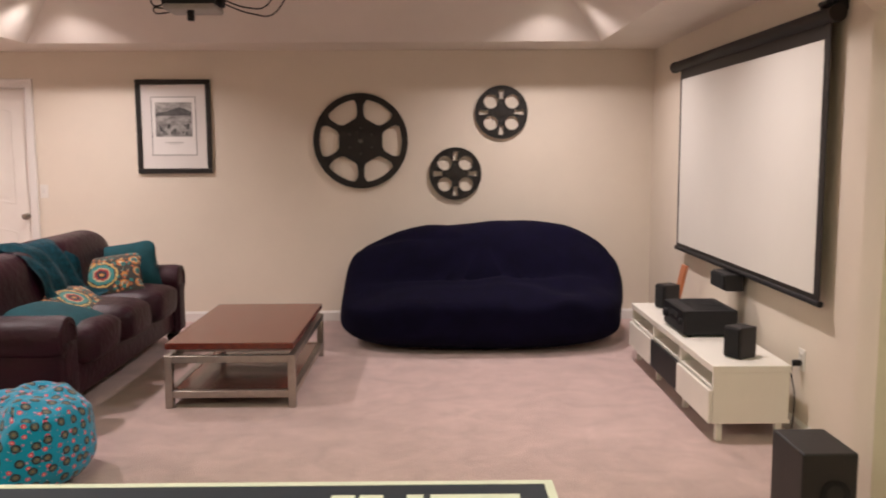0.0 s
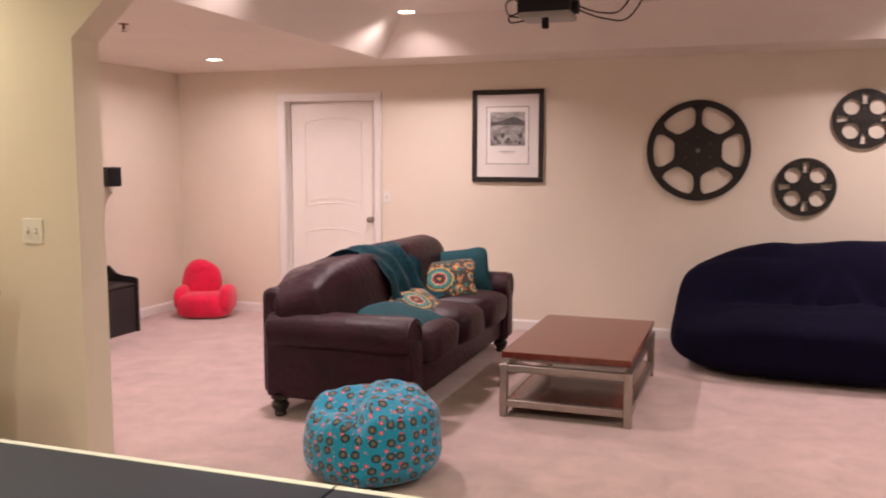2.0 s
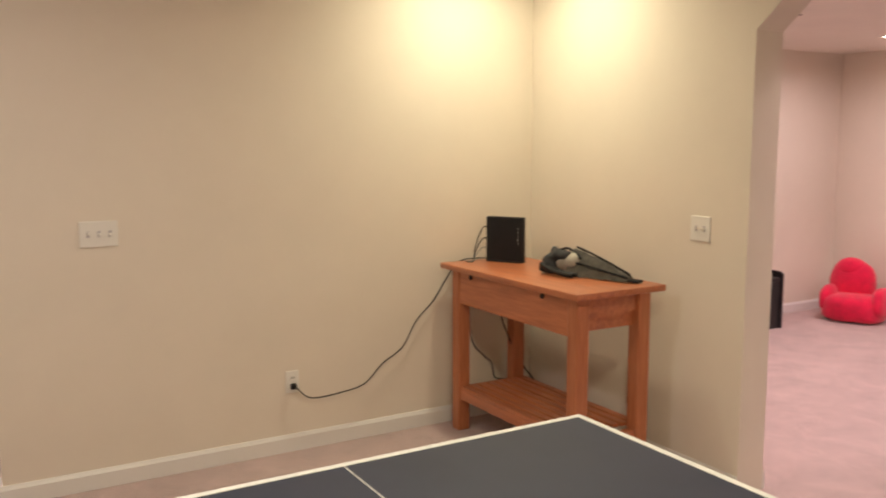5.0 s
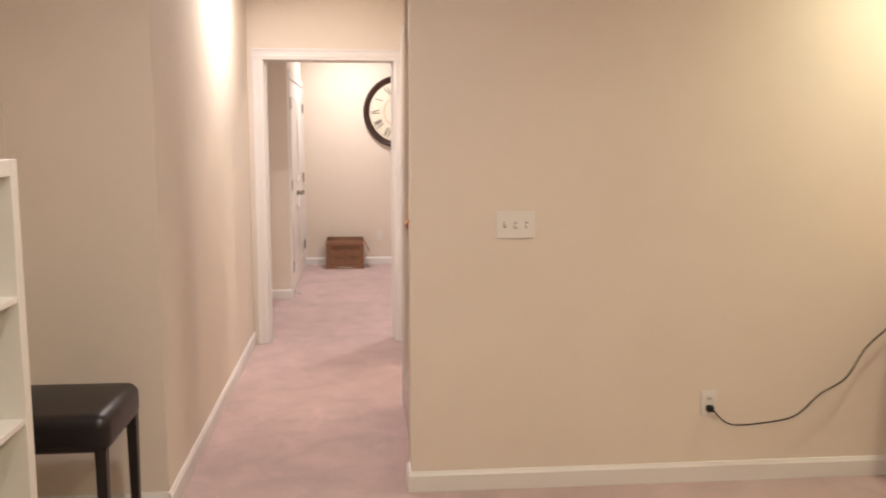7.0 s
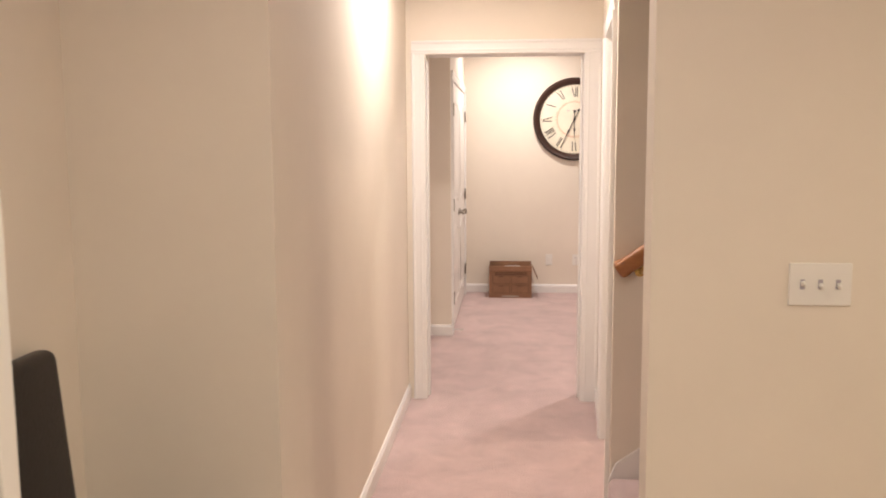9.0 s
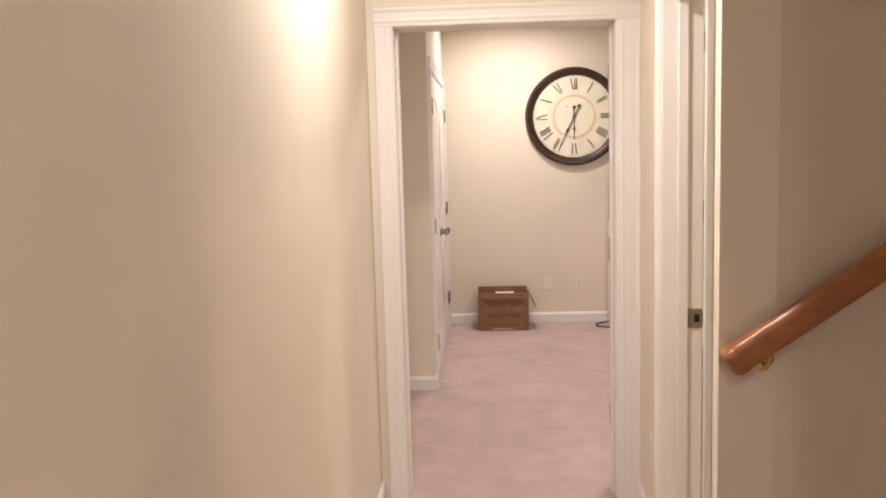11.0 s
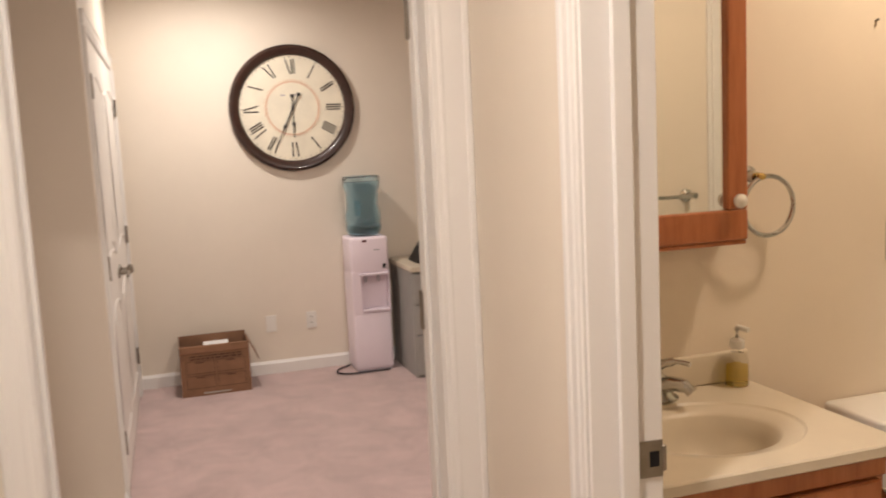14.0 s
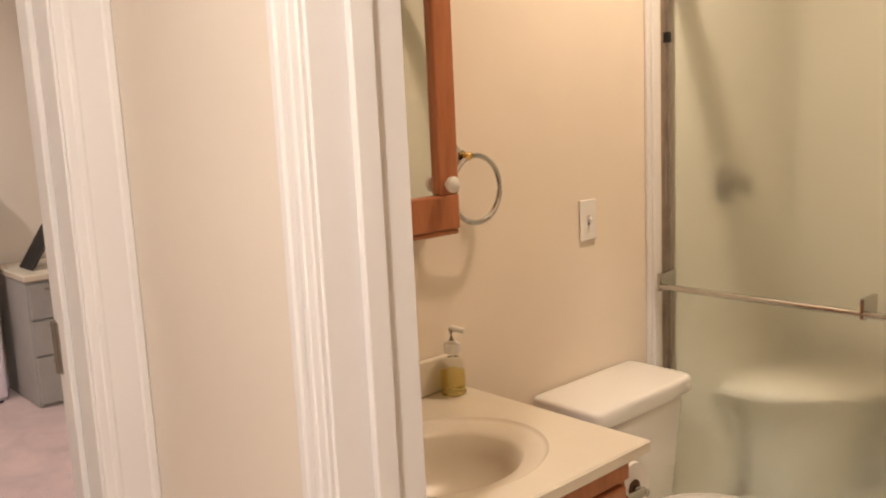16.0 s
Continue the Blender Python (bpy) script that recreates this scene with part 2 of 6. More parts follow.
M_ARTDARK = mat("dark_print_hill", (0.10, 0.10, 0.10), 0.8, var=0.4, scale=30)
M_PICGLASS = mat("glazed_mat_board", (0.78, 0.75, 0.73), 0.25, coat=0.5)
M_BAG = mat("mesh_bag_cloth", (0.03, 0.03, 0.032), 0.8, var=0.6, scale=18, bump=0.5)
M_BAGMESH = mat("grey_mesh_cloth", (0.17, 0.155, 0.13), 0.8, var=0.3, scale=30, bump=0.3)
M_BAGLIGHT = mat("grey_bag_lining", (0.42, 0.38, 0.32), 0.85, var=0.2, scale=16, bump=0.3)
M_CANGLOW = glowing("lamp_lens", (1.0, 0.86, 0.68), 14)


# ---- helpers for building ----
def mesh_of(bm, name, material, smooth=False):
    me = bpy.data.meshes.new(name)
    bm.normal_update()
    bm.to_mesh(me)
    bm.free()
    for m in material if isinstance(material, (list, tuple)) else [material]:
        me.materials.append(m)
    if smooth:
        me.polygons.foreach_set("use_smooth", [True] * len(me.polygons))
        me.set_sharp_from_angle(angle=radians(42))
    return me


def part(name, bm, material, parent, label="", smooth=False):
    ob = new(name, mesh_of(bm, name, material, smooth))
    ob.parent = parent
    if label:
        ob["label"] = label
    return ob


def thing(name, x, y, z, rz, label, category, group="", kind=""):
    e = new(name)
    e.empty_display_size = 0.1
    e.matrix_basis = pose(x, y, z, 0, 0, rz)
    return tagged(e, label, category, group, kind)


def solid(name, bm, material, label, category="", kind="structure", smooth=False, m=None):
    ob = new(name, mesh_of(bm, name, material, smooth))
    if m is not None:
        ob.matrix_basis = m
    return tagged(ob, label, category or name.split("_")[0], kind=kind)


def add_box(bm, x0, x1, y0, y1, z0, z1, bevel=0.0, seg=2, m=None):
    r = bmesh.ops.create_cube(bm, size=1)
    vs = r["verts"]
    for v in vs:
        v.co = Vector((x0 + (v.co.x + 0.5) * (x1 - x0), y0 + (v.co.y + 0.5) * (y1 - y0), z0 + (v.co.z + 0.5) * (z1 - z0)))
    if bevel:
        es = list({e for v in vs for e in v.link_edges})
        out = bmesh.ops.bevel(bm, geom=es, offset=bevel, segments=seg, affect="EDGES", profile=0.5)
        vs = [v for v in out["verts"]]
    if m is not None:
        bmesh.ops.transform(bm, matrix=m, verts=vs)
    return bm


def box(x0, x1, y0, y1, z0, z1, bevel=0.0, seg=2, m=None):
    return add_box(bmesh.new(), x0, x1, y0, y1, z0, z1, bevel, seg, m)


def add_lathe(bm, profile, n=28, m=None, cap=True):
    """A solid of revolution round z from (radius, height) pairs."""
    rows = []
    for r, z in profile:
        rows.append([bm.verts.new((r * math.cos(2 * math.pi * i / n), r * math.sin(2 * math.pi * i / n), z)) for i in range(n)])
    for a, b in zip(rows, rows[1:]):
        for i in range(n):
            bm.faces.new((a[i], a[(i + 1) % n], b[(i + 1) % n], b[i]))
    if cap:
        bm.faces.new(rows[0][::-1])
        bm.faces.new(rows[-1])
    if m is not None:
        bmesh.ops.transform(bm, matrix=m, verts=[v for r in rows for v in r])
    return bm


def lathe(profile, n=28, m=None, cap=True):
    return add_lathe(bmesh.new(), profile, n, m, cap)


def smooth_line(points, steps=6):
    """Catmull-Rom through the points."""
    p = [Vector(q) for q in points]
    p = [p[0]] + p + [p[-1]]
    out = []
    for i in range(1, len(p) - 2):
        for s in range(steps):
            t = s / steps
            a, b, c, d = p[i - 1], p[i], p[i + 1], p[i + 2]
            out.append(0.5 * ((2 * b) + (c - a) * t + (2 * a - 5 * b + 4 * c - d) * t * t + (3 * b - a - 3 * c + d) * t ** 3))
    out.append(p[-2])
    return out


def add_tube(bm, line, radius, n=8, closed=False):
    line = [Vector(q) for q in line]
    rings = []
    up = Vector((0, 0, 1))
    for i, p in enumerate(line):
        a = line[i - 1] if i else (line[-1] if closed else line[0])
        b = line[(i + 1) % len(line)] if i < len(line) - 1 or closed else line[-1]
        d = (b - a).normalized()
        side = d.cross(up)
        if side.length < 0.05:
            side = d.cross(Vector((1, 0, 0)))
        side.normalize()
        top = side.cross(d)
        rr = radius[i] if isinstance(radius, (list, tuple)) else radius
        rings.append([bm.verts.new(p + rr * (math.cos(2 * math.pi * k / n) * side + math.sin(2 * math.pi * k / n) * top)) for k in range(n)])
    pairs = list(zip(rings, rings[1:])) + ([(rings[-1], rings[0])] if closed else [])
    for a, b in pairs:
        for k in range(n):
            bm.faces.new((a[k], a[(k + 1) % n], b[(k + 1) % n], b[k]))
    if not closed:
        bm.faces.new(rings[0][::-1])
        bm.faces.new(rings[-1])
    return bm


def tube(line, radius, n=8, closed=False):
    return add_tube(bmesh.new(), line, radius, n, closed)


def prism(outline, depth, axis="y"):
    """An outline of (a, z) pairs pushed through depth along y (or x)."""
    bm = bmesh.new()
    def at(a, z, d):
        return (a, d, z) if axis == "y" else (d, a, z)
    f = [bm.verts.new(at(a, z, 0)) for a, z in outline]
    b = [bm.verts.new(at(a, z, depth)) for a, z in outline]
    bm.faces.new(f)
    bm.faces.new(b[::-1])
    k = len(outline)
    for i in range(k):
        bm.faces.new((f[i], b[i], b[(i + 1) % k], f[(i + 1) % k]))
    bmesh.ops.recalc_face_normals(bm, faces=bm.faces)
    return bm


def puff(sx, sy, sz, e1=0.5, e2=0.5, nu=40, nv=20, wob=0.0, freq=3.0, seed=0.0, shape=None):
    """A rounded stuffed form: a superellipsoid of half sizes sx, sy, sz with soft dents."""
    bm = bmesh.new()
    def pw(c, e):
        return math.copysign(abs(c) ** e, c)
    rows = []
    for j in range(1, nv):
        v = -math.pi / 2 + math.pi * j / nv
        row = []
        for i in range(nu):
            u = 2 * math.pi * i / nu
            p = Vector((sx * pw(math.cos(v), e1) * pw(math.cos(u), e2), sy * pw(math.cos(v), e1) * pw(math.sin(u), e2), sz * pw(math.sin(v), e1)))
            if wob:
                p *= 1 + wob * noise.noise(p * freq + Vector((seed, seed, seed)))
            if shape:
                p = shape(p)
            row.append(bm.verts.new(p))
        rows.append(row)
    lo, hi = Vector((0, 0, -sz)), Vector((0, 0, sz))
    if shape:
        lo, hi = shape(lo), shape(hi)
    lo, hi = bm.verts.new(lo), bm.verts.new(hi)
    for a, b in zip(rows, rows[1:]):
        for i in range(nu):
            bm.faces.new((a[i], a[(i + 1) % nu], b[(i + 1) % nu], b[i]))
    for i in range(nu):
        bm.faces.new((lo, rows[0][(i + 1) % nu], rows[0][i]))
        bm.faces.new((hi, rows[-1][i], rows[-1][(i + 1) % nu]))
    return bm


def moved(bm, m):
    bmesh.ops.transform(bm, matrix=m, verts=bm.verts)
    return bm


def ring_flat(bm, r0, r1, y0, y1, n=48, cx=0.0, cz=0.0):
    """A flat ring standing in the x-z plane, from depth y0 to y1."""
    rows = []
    for r, y in ((r0, y0), (r1, y0), (r1, y1), (r0, y1)):
        rows.append([bm.verts.new((cx + r * math.cos(2 * math.pi * i / n), y, cz + r * math.sin(2 * math.pi * i / n))) for i in range(n)])
    for k in range(4):
        a, b = rows[k], rows[(k + 1) % 4]
        for i in range(n):
            bm.faces.new((a[i], a[(i + 1) % n], b[(i + 1) % n], b[i]))
    bmesh.ops.recalc_face_normals(bm, faces=bm.faces)
    return bm


# ---- structure ----
T = 0.12
solid("floor", box(-11.0, 3.0, -2.4, 7.4, -0.15, 0.0), M_CARPET, "beige pink cut-pile carpet with footprints, wall to wall", "carpet")

# theatre room
NY = 7.17
JL, JR, WB0, WB1 = -2.61, 2.12, 2.93, 3.095
D0, D1 = -3.97, -3.055
bm = box(-5.28, D0 - 0.018, NY, NY + T, 0, 2.7)
add_box(bm, D1 + 0.018, 2.43, NY, NY + T, 0, 2.7)
add_box(bm, D0 - 0.018, D1 + 0.018, NY, NY + T, 2.05, 2.7)
solid("wall_north", bm, M_WALL, "cream painted plaster wall of the theatre room", "wall")
solid("wall_west", box(-5.285, -5.165, WB1, NY, 0, 2.7), M_WALL, "cream painted plaster side wall of the theatre room", "wall")
solid("wall_east", box(2.31, 2.43, -1.52, NY, 0, 2.7), M_WALL, "cream painted plaster wall behind the projection screen", "wall")
# dividing wall with a wide opening whose upper corners are cut at a slant
solid("wall_divider", prism([(-5.4, 0), (JL, 0), (JL, 2.01), (JL + 0.34, 2.30), (JR - 0.34, 2.30), (JR, 2.01), (JR, 0), (2.31, 0), (2.31, 2.7), (-5.4, 2.7)], WB1 - WB0), M_WALL,
      "pale yellow wall with a wide opening and slanted upper corners", "wall", m=pose(0, WB0, 0))

# soffit with the raised tray in it
TX0, TX1, TY0, TY1 = -2.75, 1.75, 3.75, 6.62
bm = box(-5.165, TX0, WB1, NY, SOFFIT, TRAY + 0.1)
add_box(bm, TX1, 2.31, WB1, NY, SOFFIT, TRAY + 0.1)
add_box(bm, TX0, TX1, TY1, NY, SOFFIT, TRAY + 0.1)
add_box(bm, TX0, TX1, WB1, TY0, SOFFIT, TRAY + 0.1)
solid("ceiling_soffit", bm, M_CEIL, "flat painted soffit round a raised tray ceiling", "ceiling")
SL = 0.3
bm = box(TX0, TX1, TY0, TY1, TRAY, TRAY + 0.1)
for y, s in ((TY0, 1), (TY1, -1)):
    w = prism([(y, SOFFIT), (y + s * SL, TRAY + 0.001), (y, TRAY + 0.001)], TX1 - TX0, axis="x")
    moved(w, Matrix.Translation((TX0, 0, 0)))
    me = bpy.data.meshes.new("wedge")
    w.to_mesh(me)
    bm.from_mesh(me)
for x, s in ((TX0, 1), (TX1, -1)):
    w = prism([(x, SOFFIT), (x + s * SL, TRAY + 0.001), (x, TRAY + 0.001)], TY1 - TY0, axis="y")
    moved(w, Matrix.Translation((0, TY0, 0)))
    me = bpy.data.meshes.new("wedge")
    w.to_mesh(me)
    bm.from_mesh(me)
solid("ceiling_tray", bm, M_TRAY, "satin painted tray ceiling with sloping sides", "ceiling")

# games room and hall
HS = -0.848
solid("wall_games_west", box(-4.27, -4.15, 0.142, WB0, 0, 2.7), M_WALL, "pale yellow painted wall ending at the stairs", "wall")
solid("wall_games_south", box(-4.15, 2.43, -1.52, -1.40, 0, 2.7), M_WALL, "pale yellow painted wall behind the cube shelf", "wall")
solid("wall_niche", box(-4.15, -4.03, -1.40, HS, 0, 2.7), M_HALL, "beige painted return wall beside the hall", "wall")
solid("wall_hall_south", box(-6.9, -4.15, HS - T, HS, 0, 2.7), M_HALL, "beige painted hall wall washed by a downlight", "wall")
# end wall with the doorway to the clock room; its other half carries the bathroom mirror
EX = -6.90
DY0, DY1, DZ = -0.735, 0.18, 2.05
bm = box(-7.05, EX, -1.72, DY0 - 0.02, 0, 2.7)
add_box(bm, -7.05, EX, DY1 + 0.02, 3.2, 0, 2.7)
add_box(bm, -7.05, EX, DY0 - 0.02, DY1 + 0.02, DZ + 0.02, 2.7)
solid("wall_hall_end", bm, M_HALL, "beige painted wall with a cased doorway at the hall's end", "wall")
# hall wall with the bathroom doorway, running slightly askew
HA, HB = Vector((-5.27, 0.178, 0)), Vector((EX, 0.284, 0))
HL = (HB - HA).length
HM = Matrix.Translation(HA) @ Matrix.Rotation(math.atan2((HB - HA).y, (HB - HA).x), 4, "Z")
# in its own axes x runs from the stairs to the hall's end and the hall lies at +y
B0, B1 = 0.135, 0.952
HT = 0.13
bm = box(0, B0 - 0.02, -HT, 0, 0, 2.7)
add_box(bm, B1 + 0.02, HL, -HT, 0, 0, 2.7)
add_box(bm, B0 - 0.02, B1 + 0.02, -HT, 0, DZ + 0.02, 2.7)
solid("wall_hall_north", bm, M_HALL, "beige painted hall wall with the bathroom doorway", "wall", m=HM)
solid("wall_stairs", box(-5.39, -5.27, 0.305, 2.965, 0, 2.7), M_HALL, "shaded beige wall of the stairs with a handrail", "wall")

# clock room
CX = -10.775
KF = -8.66
solid("wall_clock", box(CX - T, CX, -1.72, 3.2, 0, 2.7), M_WALL, "cream painted wall with a large clock", "wall")
solid("wall_clock_room_south", box(KF - T, -7.05, -1.72, -1.6, 0, 2.7), M_WALL, "cream painted side wall of the clock room", "wall")
solid("wall_clock_room_north", box(CX, -5.39, 3.08, 3.2, 0, 2.7), M_WALL, "cream painted far side wall", "wall")
CY = -0.715
K0, K1 = -10.58, -8.80
bm = box(KF - T, KF, -1.6, CY, 0, 2.7)
add_box(bm, CX, K0, CY - T, CY, 0, 2.7)
add_box(bm, K0, K1, CY - T, CY, DZ, 2.7)
add_box(bm, K1, KF - T, CY - T, CY, 0, 2.7)
solid("wall_closet", bm, M_WALL, "cream painted closet wall projecting into the clock room", "wall")
bm = box(CX, KF - T, -1.72, -1.6, 0, 2.7)
solid("wall_closet_back", bm, M_WALL, "plain back wall of the closet", "wall")

bm = box(-10.9, -5.27, -1.75, 3.2, CEIL, CEIL + 0.1)
add_box(bm, -5.27, 2.43, -1.75, WB0, CEIL, CEIL + 0.1)
solid("ceiling_main", bm, M_CEIL, "flat white painted ceiling", "ceiling")

# bathroom shell
solid("bathroom_floor", box(EX, -5.39, 0.4, 3.08, 0.0, 0.006), M_TILE, "pale bathroom floor", "floor")
solid("wall_shower_back", box(EX + 0.01, -5.395, 2.78, 2.9, 0.0, 2.64), M_TILE, "pale shower surround", "wall")
solid("wall_shower_side", box(EX, EX + 0.045, 1.90, 2.78, 0.1, 2.1), M_TILE, "pale shower surround panel", "wall")
solid("wall_bath_paint", box(EX, EX + 0.05, 0.385, 1.90, 0.0, 2.64), M_BATHWALL, "warm beige bathroom wall behind the sink", "wall")


def baseboard(name, p, q, gap=0.0, h=0.09):
    """A moulded skirting from p to q with the room on its left."""
    p, q = Vector((*p, 0)), Vector((*q, 0))
    d = q - p
    bm = prism([(0, 0.001), (0.014, 0.001), (0.014, h - 0.018), (0.009, h - 0.008), (0.006, h), (0, h)], d.length, axis="y")
    ang = math.atan2(d.y, d.x)
    # local y runs along the wall, local x points into the room
    m = Matrix.Translation(p) @ Matrix.Rotation(ang - math.pi / 2, 4, "Z") @ Matrix.Diagonal((-1, 1, 1, 1))
    bmesh.ops.reverse_faces(bm, faces=bm.faces)
    moved(bm, m)
    bmesh.ops.recalc_face_normals(bm, faces=bm.faces)
    return solid(name, bm, M_TRIM, "white painted baseboard at the foot of the wall", "baseboard")


baseboard("baseboard_2", (2.31, NY), (D1 + 0.075, NY))
baseboard("baseboard_3", (D0 - 0.075, NY), (-5.165, NY))
baseboard("baseboard_4", (-5.165, NY), (-5.165, WB1))
baseboard("baseboard_5", (-5.165, WB1), (JL, WB1))
baseboard("baseboard_6", (JL, WB0), (-4.15, WB0))
baseboard("baseboard_7", (-4.15, WB0), (-4.15, 0.130))
baseboard("baseboard_8", (-4.15, 0.142), (-4.27, 0.142))
baseboard("baseboard_9", (2.31, WB1), (2.31, NY))
baseboard("baseboard_10", (-4.03, HS), (-4.03, -1.40))
baseboard("baseboard_11", (-4.03, -1.40), (2.31, -1.40))
baseboard("baseboard_12", (EX, HS), (-4.016, HS))
baseboard("baseboard_13", (CX, 3.08), (CX, CY))
baseboard("baseboard_14", (KF, CY + 0.012), (KF, -1.6))
baseboard("baseboard_15", (K1 + 0.075, CY), (KF + 0.011, CY))
p1, p2 = HM @ Vector((B1 + 0.085, 0, 0)), HM @ Vector((HL, 0, 0))
HAOUT = HM @ Vector((1.245, 0, 0.365))
baseboard("baseboard_16", (p1.x, p1.y), (p2.x, p2.y))


# ---- doors, casings, stairs ----
def casing_bar(bm, x0, x1, z0, z1, flip=1, w=0.07):
    """One length of moulding against the plane y=0, standing out to +y, thicker towards the outer edge."""
    prof = ((0, 0.0005), (0, 0.010), (0.003, 0.0125), (0.016, 0.0135), (0.019, 0.0155), (0.026, 0.0165), (0.031, 0.0155), (w - 0.018, 0.0165), (w - 0.014, 0.0195), (w - 0.004, 0.0205), (w, 0.0175), (w, 0.0005))
    def at(u, d, end):
        if z1 - z0 > x1 - x0:
            return (x0 + u if flip > 0 else x1 - u, d, (z0, z1)[end])
        return ((x0, x1)[end], d, z0 + u)
    f = [bm.verts.new(at(u, d, 0)) for u, d in prof]
    g = [bm.verts.new(at(u, d, 1)) for u, d in prof]
    k = len(prof)
    for i in range(k):
        bm.faces.new((f[i], g[i], g[(i + 1) % k], f[(i + 1) % k]))
    bm.faces.new(f)
    bm.faces.new(g[::-1])
    bmesh.ops.recalc_face_normals(bm, faces=bm.faces)


def casing(name, m, x0, x1, top, depth, label, w=0.07, w0=None):
    """Moulded casing round an opening in the plane y=0 of m (room at +y), with a jamb lining that runs back by depth."""
    root = thing(name, 0, 0, 0, 0, label, "door frame", kind="structure")
    root.matrix_basis = m
    w0 = w0 or w
    for nm, a, b, fl in (("side_casing", x0 - w0 - 0.004, x0 - 0.004, -1), ("side_casing", x1 + 0.004, x1 + w + 0.004, 1)):
        bm = bmesh.new()
        casing_bar(bm, a, b, 0.001, top + 0.004, fl, b - a)
        part(nm, bm, M_TRIM, root)
    bm = bmesh.new()
    casing_bar(bm, x0 - w0 - 0.004, x1 + w + 0.004, top + 0.004, top + w + 0.004, 1, w)
    part("head_casing", bm, M_TRIM, root)
    for a, b in ((x0 - 0.018, x0), (x1, x1 + 0.018)):
        part("jamb", box(a, b, -depth, 0.004, 0.001, top, 0.002, 1), M_TRIM, root)
    part("head_jamb", box(x0 - 0.018, x1 + 0.018, -depth, 0.004, top, top + 0.018, 0.002, 1), M_TRIM, root)
    for a, b in ((x0, x0 + 0.012), (x1 - 0.012, x1)):
        part("door_stop", box(a, b, -depth * 0.62, -depth * 0.62 + 0.034, 0.001, top, 0.002, 1), M_TRIM, root)
    return root


def arched_panel(bm, x0, x1, z0, z1, rise, y, top_arch=True, bottom_arch=False):
    """A raised bead round a panel whose top (or bottom) edge is an arch, at the face y."""
    n = 12
    line = []
    for i in range(n + 1):
        u = i / n
        line.append((x0 + (x1 - x0) * u, z0 + (rise * 4 * u * (1 - u) if bottom_arch else 0)))
    for i in range(n + 1):
        u = 1 - i / n
        line.append((x0 + (x1 - x0) * u, z1 + (rise * 4 * u * (1 - u) if top_arch else 0)))
    add_tube(bm, [(a, y + 0.003, z) for a, z in line], 0.007, 6, closed=True)
    inner = [((a - (x0 + x1) / 2) * 0.86 + (x0 + x1) / 2, (z - (z0 + z1) / 2) * (1 - 0.1 / max(0.2, z1 - z0)) + (z0 + z1) / 2) for a, z in line]
    f = [bm.verts.new((a, y - 0.002, z)) for a, z in inner]
    b = [bm.verts.new((a * 0.97 + 0.03 * (x0 + x1) / 2, y + 0.0, z)) for a, z in inner]
    for i in range(len(f)):
        bm.faces.new((f[i], f[(i + 1) % len(f)], b[(i + 1) % len(b)], b[i]))
    bm.faces.new(f[::-1])


def panel_door(name, m, w, h, label, knob_x, lever=False, s=0.125):
    """A moulded two-panel door, its face at y=0 towards -y, from x=0 to w."""
    d = thing(name, 0, 0, 0, 0, label, "door", kind="structure")
    d.matrix_basis = m
    part("door_leaf", box(0.001, w - 0.001, 0, 0.035, 0.008, h - 0.003, 0.003, 1), M_DOOR, d)
    bm = bmesh.new()
    arched_panel(bm, s, w - s, 1.035, h - 0.2, 0.045, -0.002, True, True)
    part("upper_panel", bm, M_DOOR, d)
    bm = bmesh.new()
    arched_panel(bm, s, w - s, 0.2, 0.79, 0.045, -0.002, True, False)
    part("lower_panel", bm, M_DOOR, d)
    if lever:
        part("lever_rose", lathe([(0.028, 0), (0.028, 0.006), (0.012, 0.012), (0.011, 0.05), (0.004, 0.054)], 20, pose(knob_x, 0, 0.93, 90, 0, 0)), M_NICKEL, d, "satin nickel rose", True)
        part("lever", tube(smooth_line([(knob_x - 0.012, -0.05, 0.932), (knob_x - 0.05, -0.054, 0.934), (knob_x - 0.12, -0.05, 0.925)]), 0.009), M_NICKEL, d, "satin nickel lever", True)
    else:
        part("door_knob", lathe([(0.028, 0), (0.028, 0.006), (0.01, 0.012), (0.01, 0.035), (0.022, 0.042), (0.027, 0.055), (0.02, 0.066), (0.004, 0.07)], 20, pose(knob_x, 0, 0.93, 90, 0, 0)), M_NICKEL, d, "satin nickel knob", True)
    return d


def hinge(name, m, group):
    t = thing(name, 0, 0, 0, 0, "satin nickel butt hinge on the door jamb", "hinge", group)
    t.matrix_basis = m
    part("leaf", box(0, 0.036, -0.003, 0, -0.05, 0.05, 0.001, 1), M_NICKEL, t)
    part("barrel", lathe([(0.007, -0.052), (0.007, 0.052)], 10, pose(0, 0, 0)), M_NICKEL, t, smooth=True)
    return t


# theatre door
casing("doorframe_1", pose((D0 + D1) / 2, NY, 0, 0, 0, 180), (D0 - D1) / 2, (D1 - D0) / 2, 2.03, T, "white moulded casing round the theatre door")
panel_door("door_1", pose(D0, NY + 0.083, 0), D1 - D0, 2.031, "closed white two-panel door with arched mouldings, set back in its frame", D1 - D0 - 0.07, s=0.165)
# hall end doorway: local x runs along +y of the room
casing("doorframe_2", Matrix.Translation((EX, 0, 0)) @ Matrix.Rotation(-math.pi / 2, 4, "Z"), -DY1, -DY0, DZ, 0.155, "white moulded casing round the open doorway to the clock room", 0.0765, 0.099)
for z in (0.34, 1.085, 1.83):
    hinge("hinge", Matrix.Translation((-7.05, DY1 - 0.001, z)) @ Matrix.Rotation(0, 4, "Z"), "hinges of the clock room doorway")
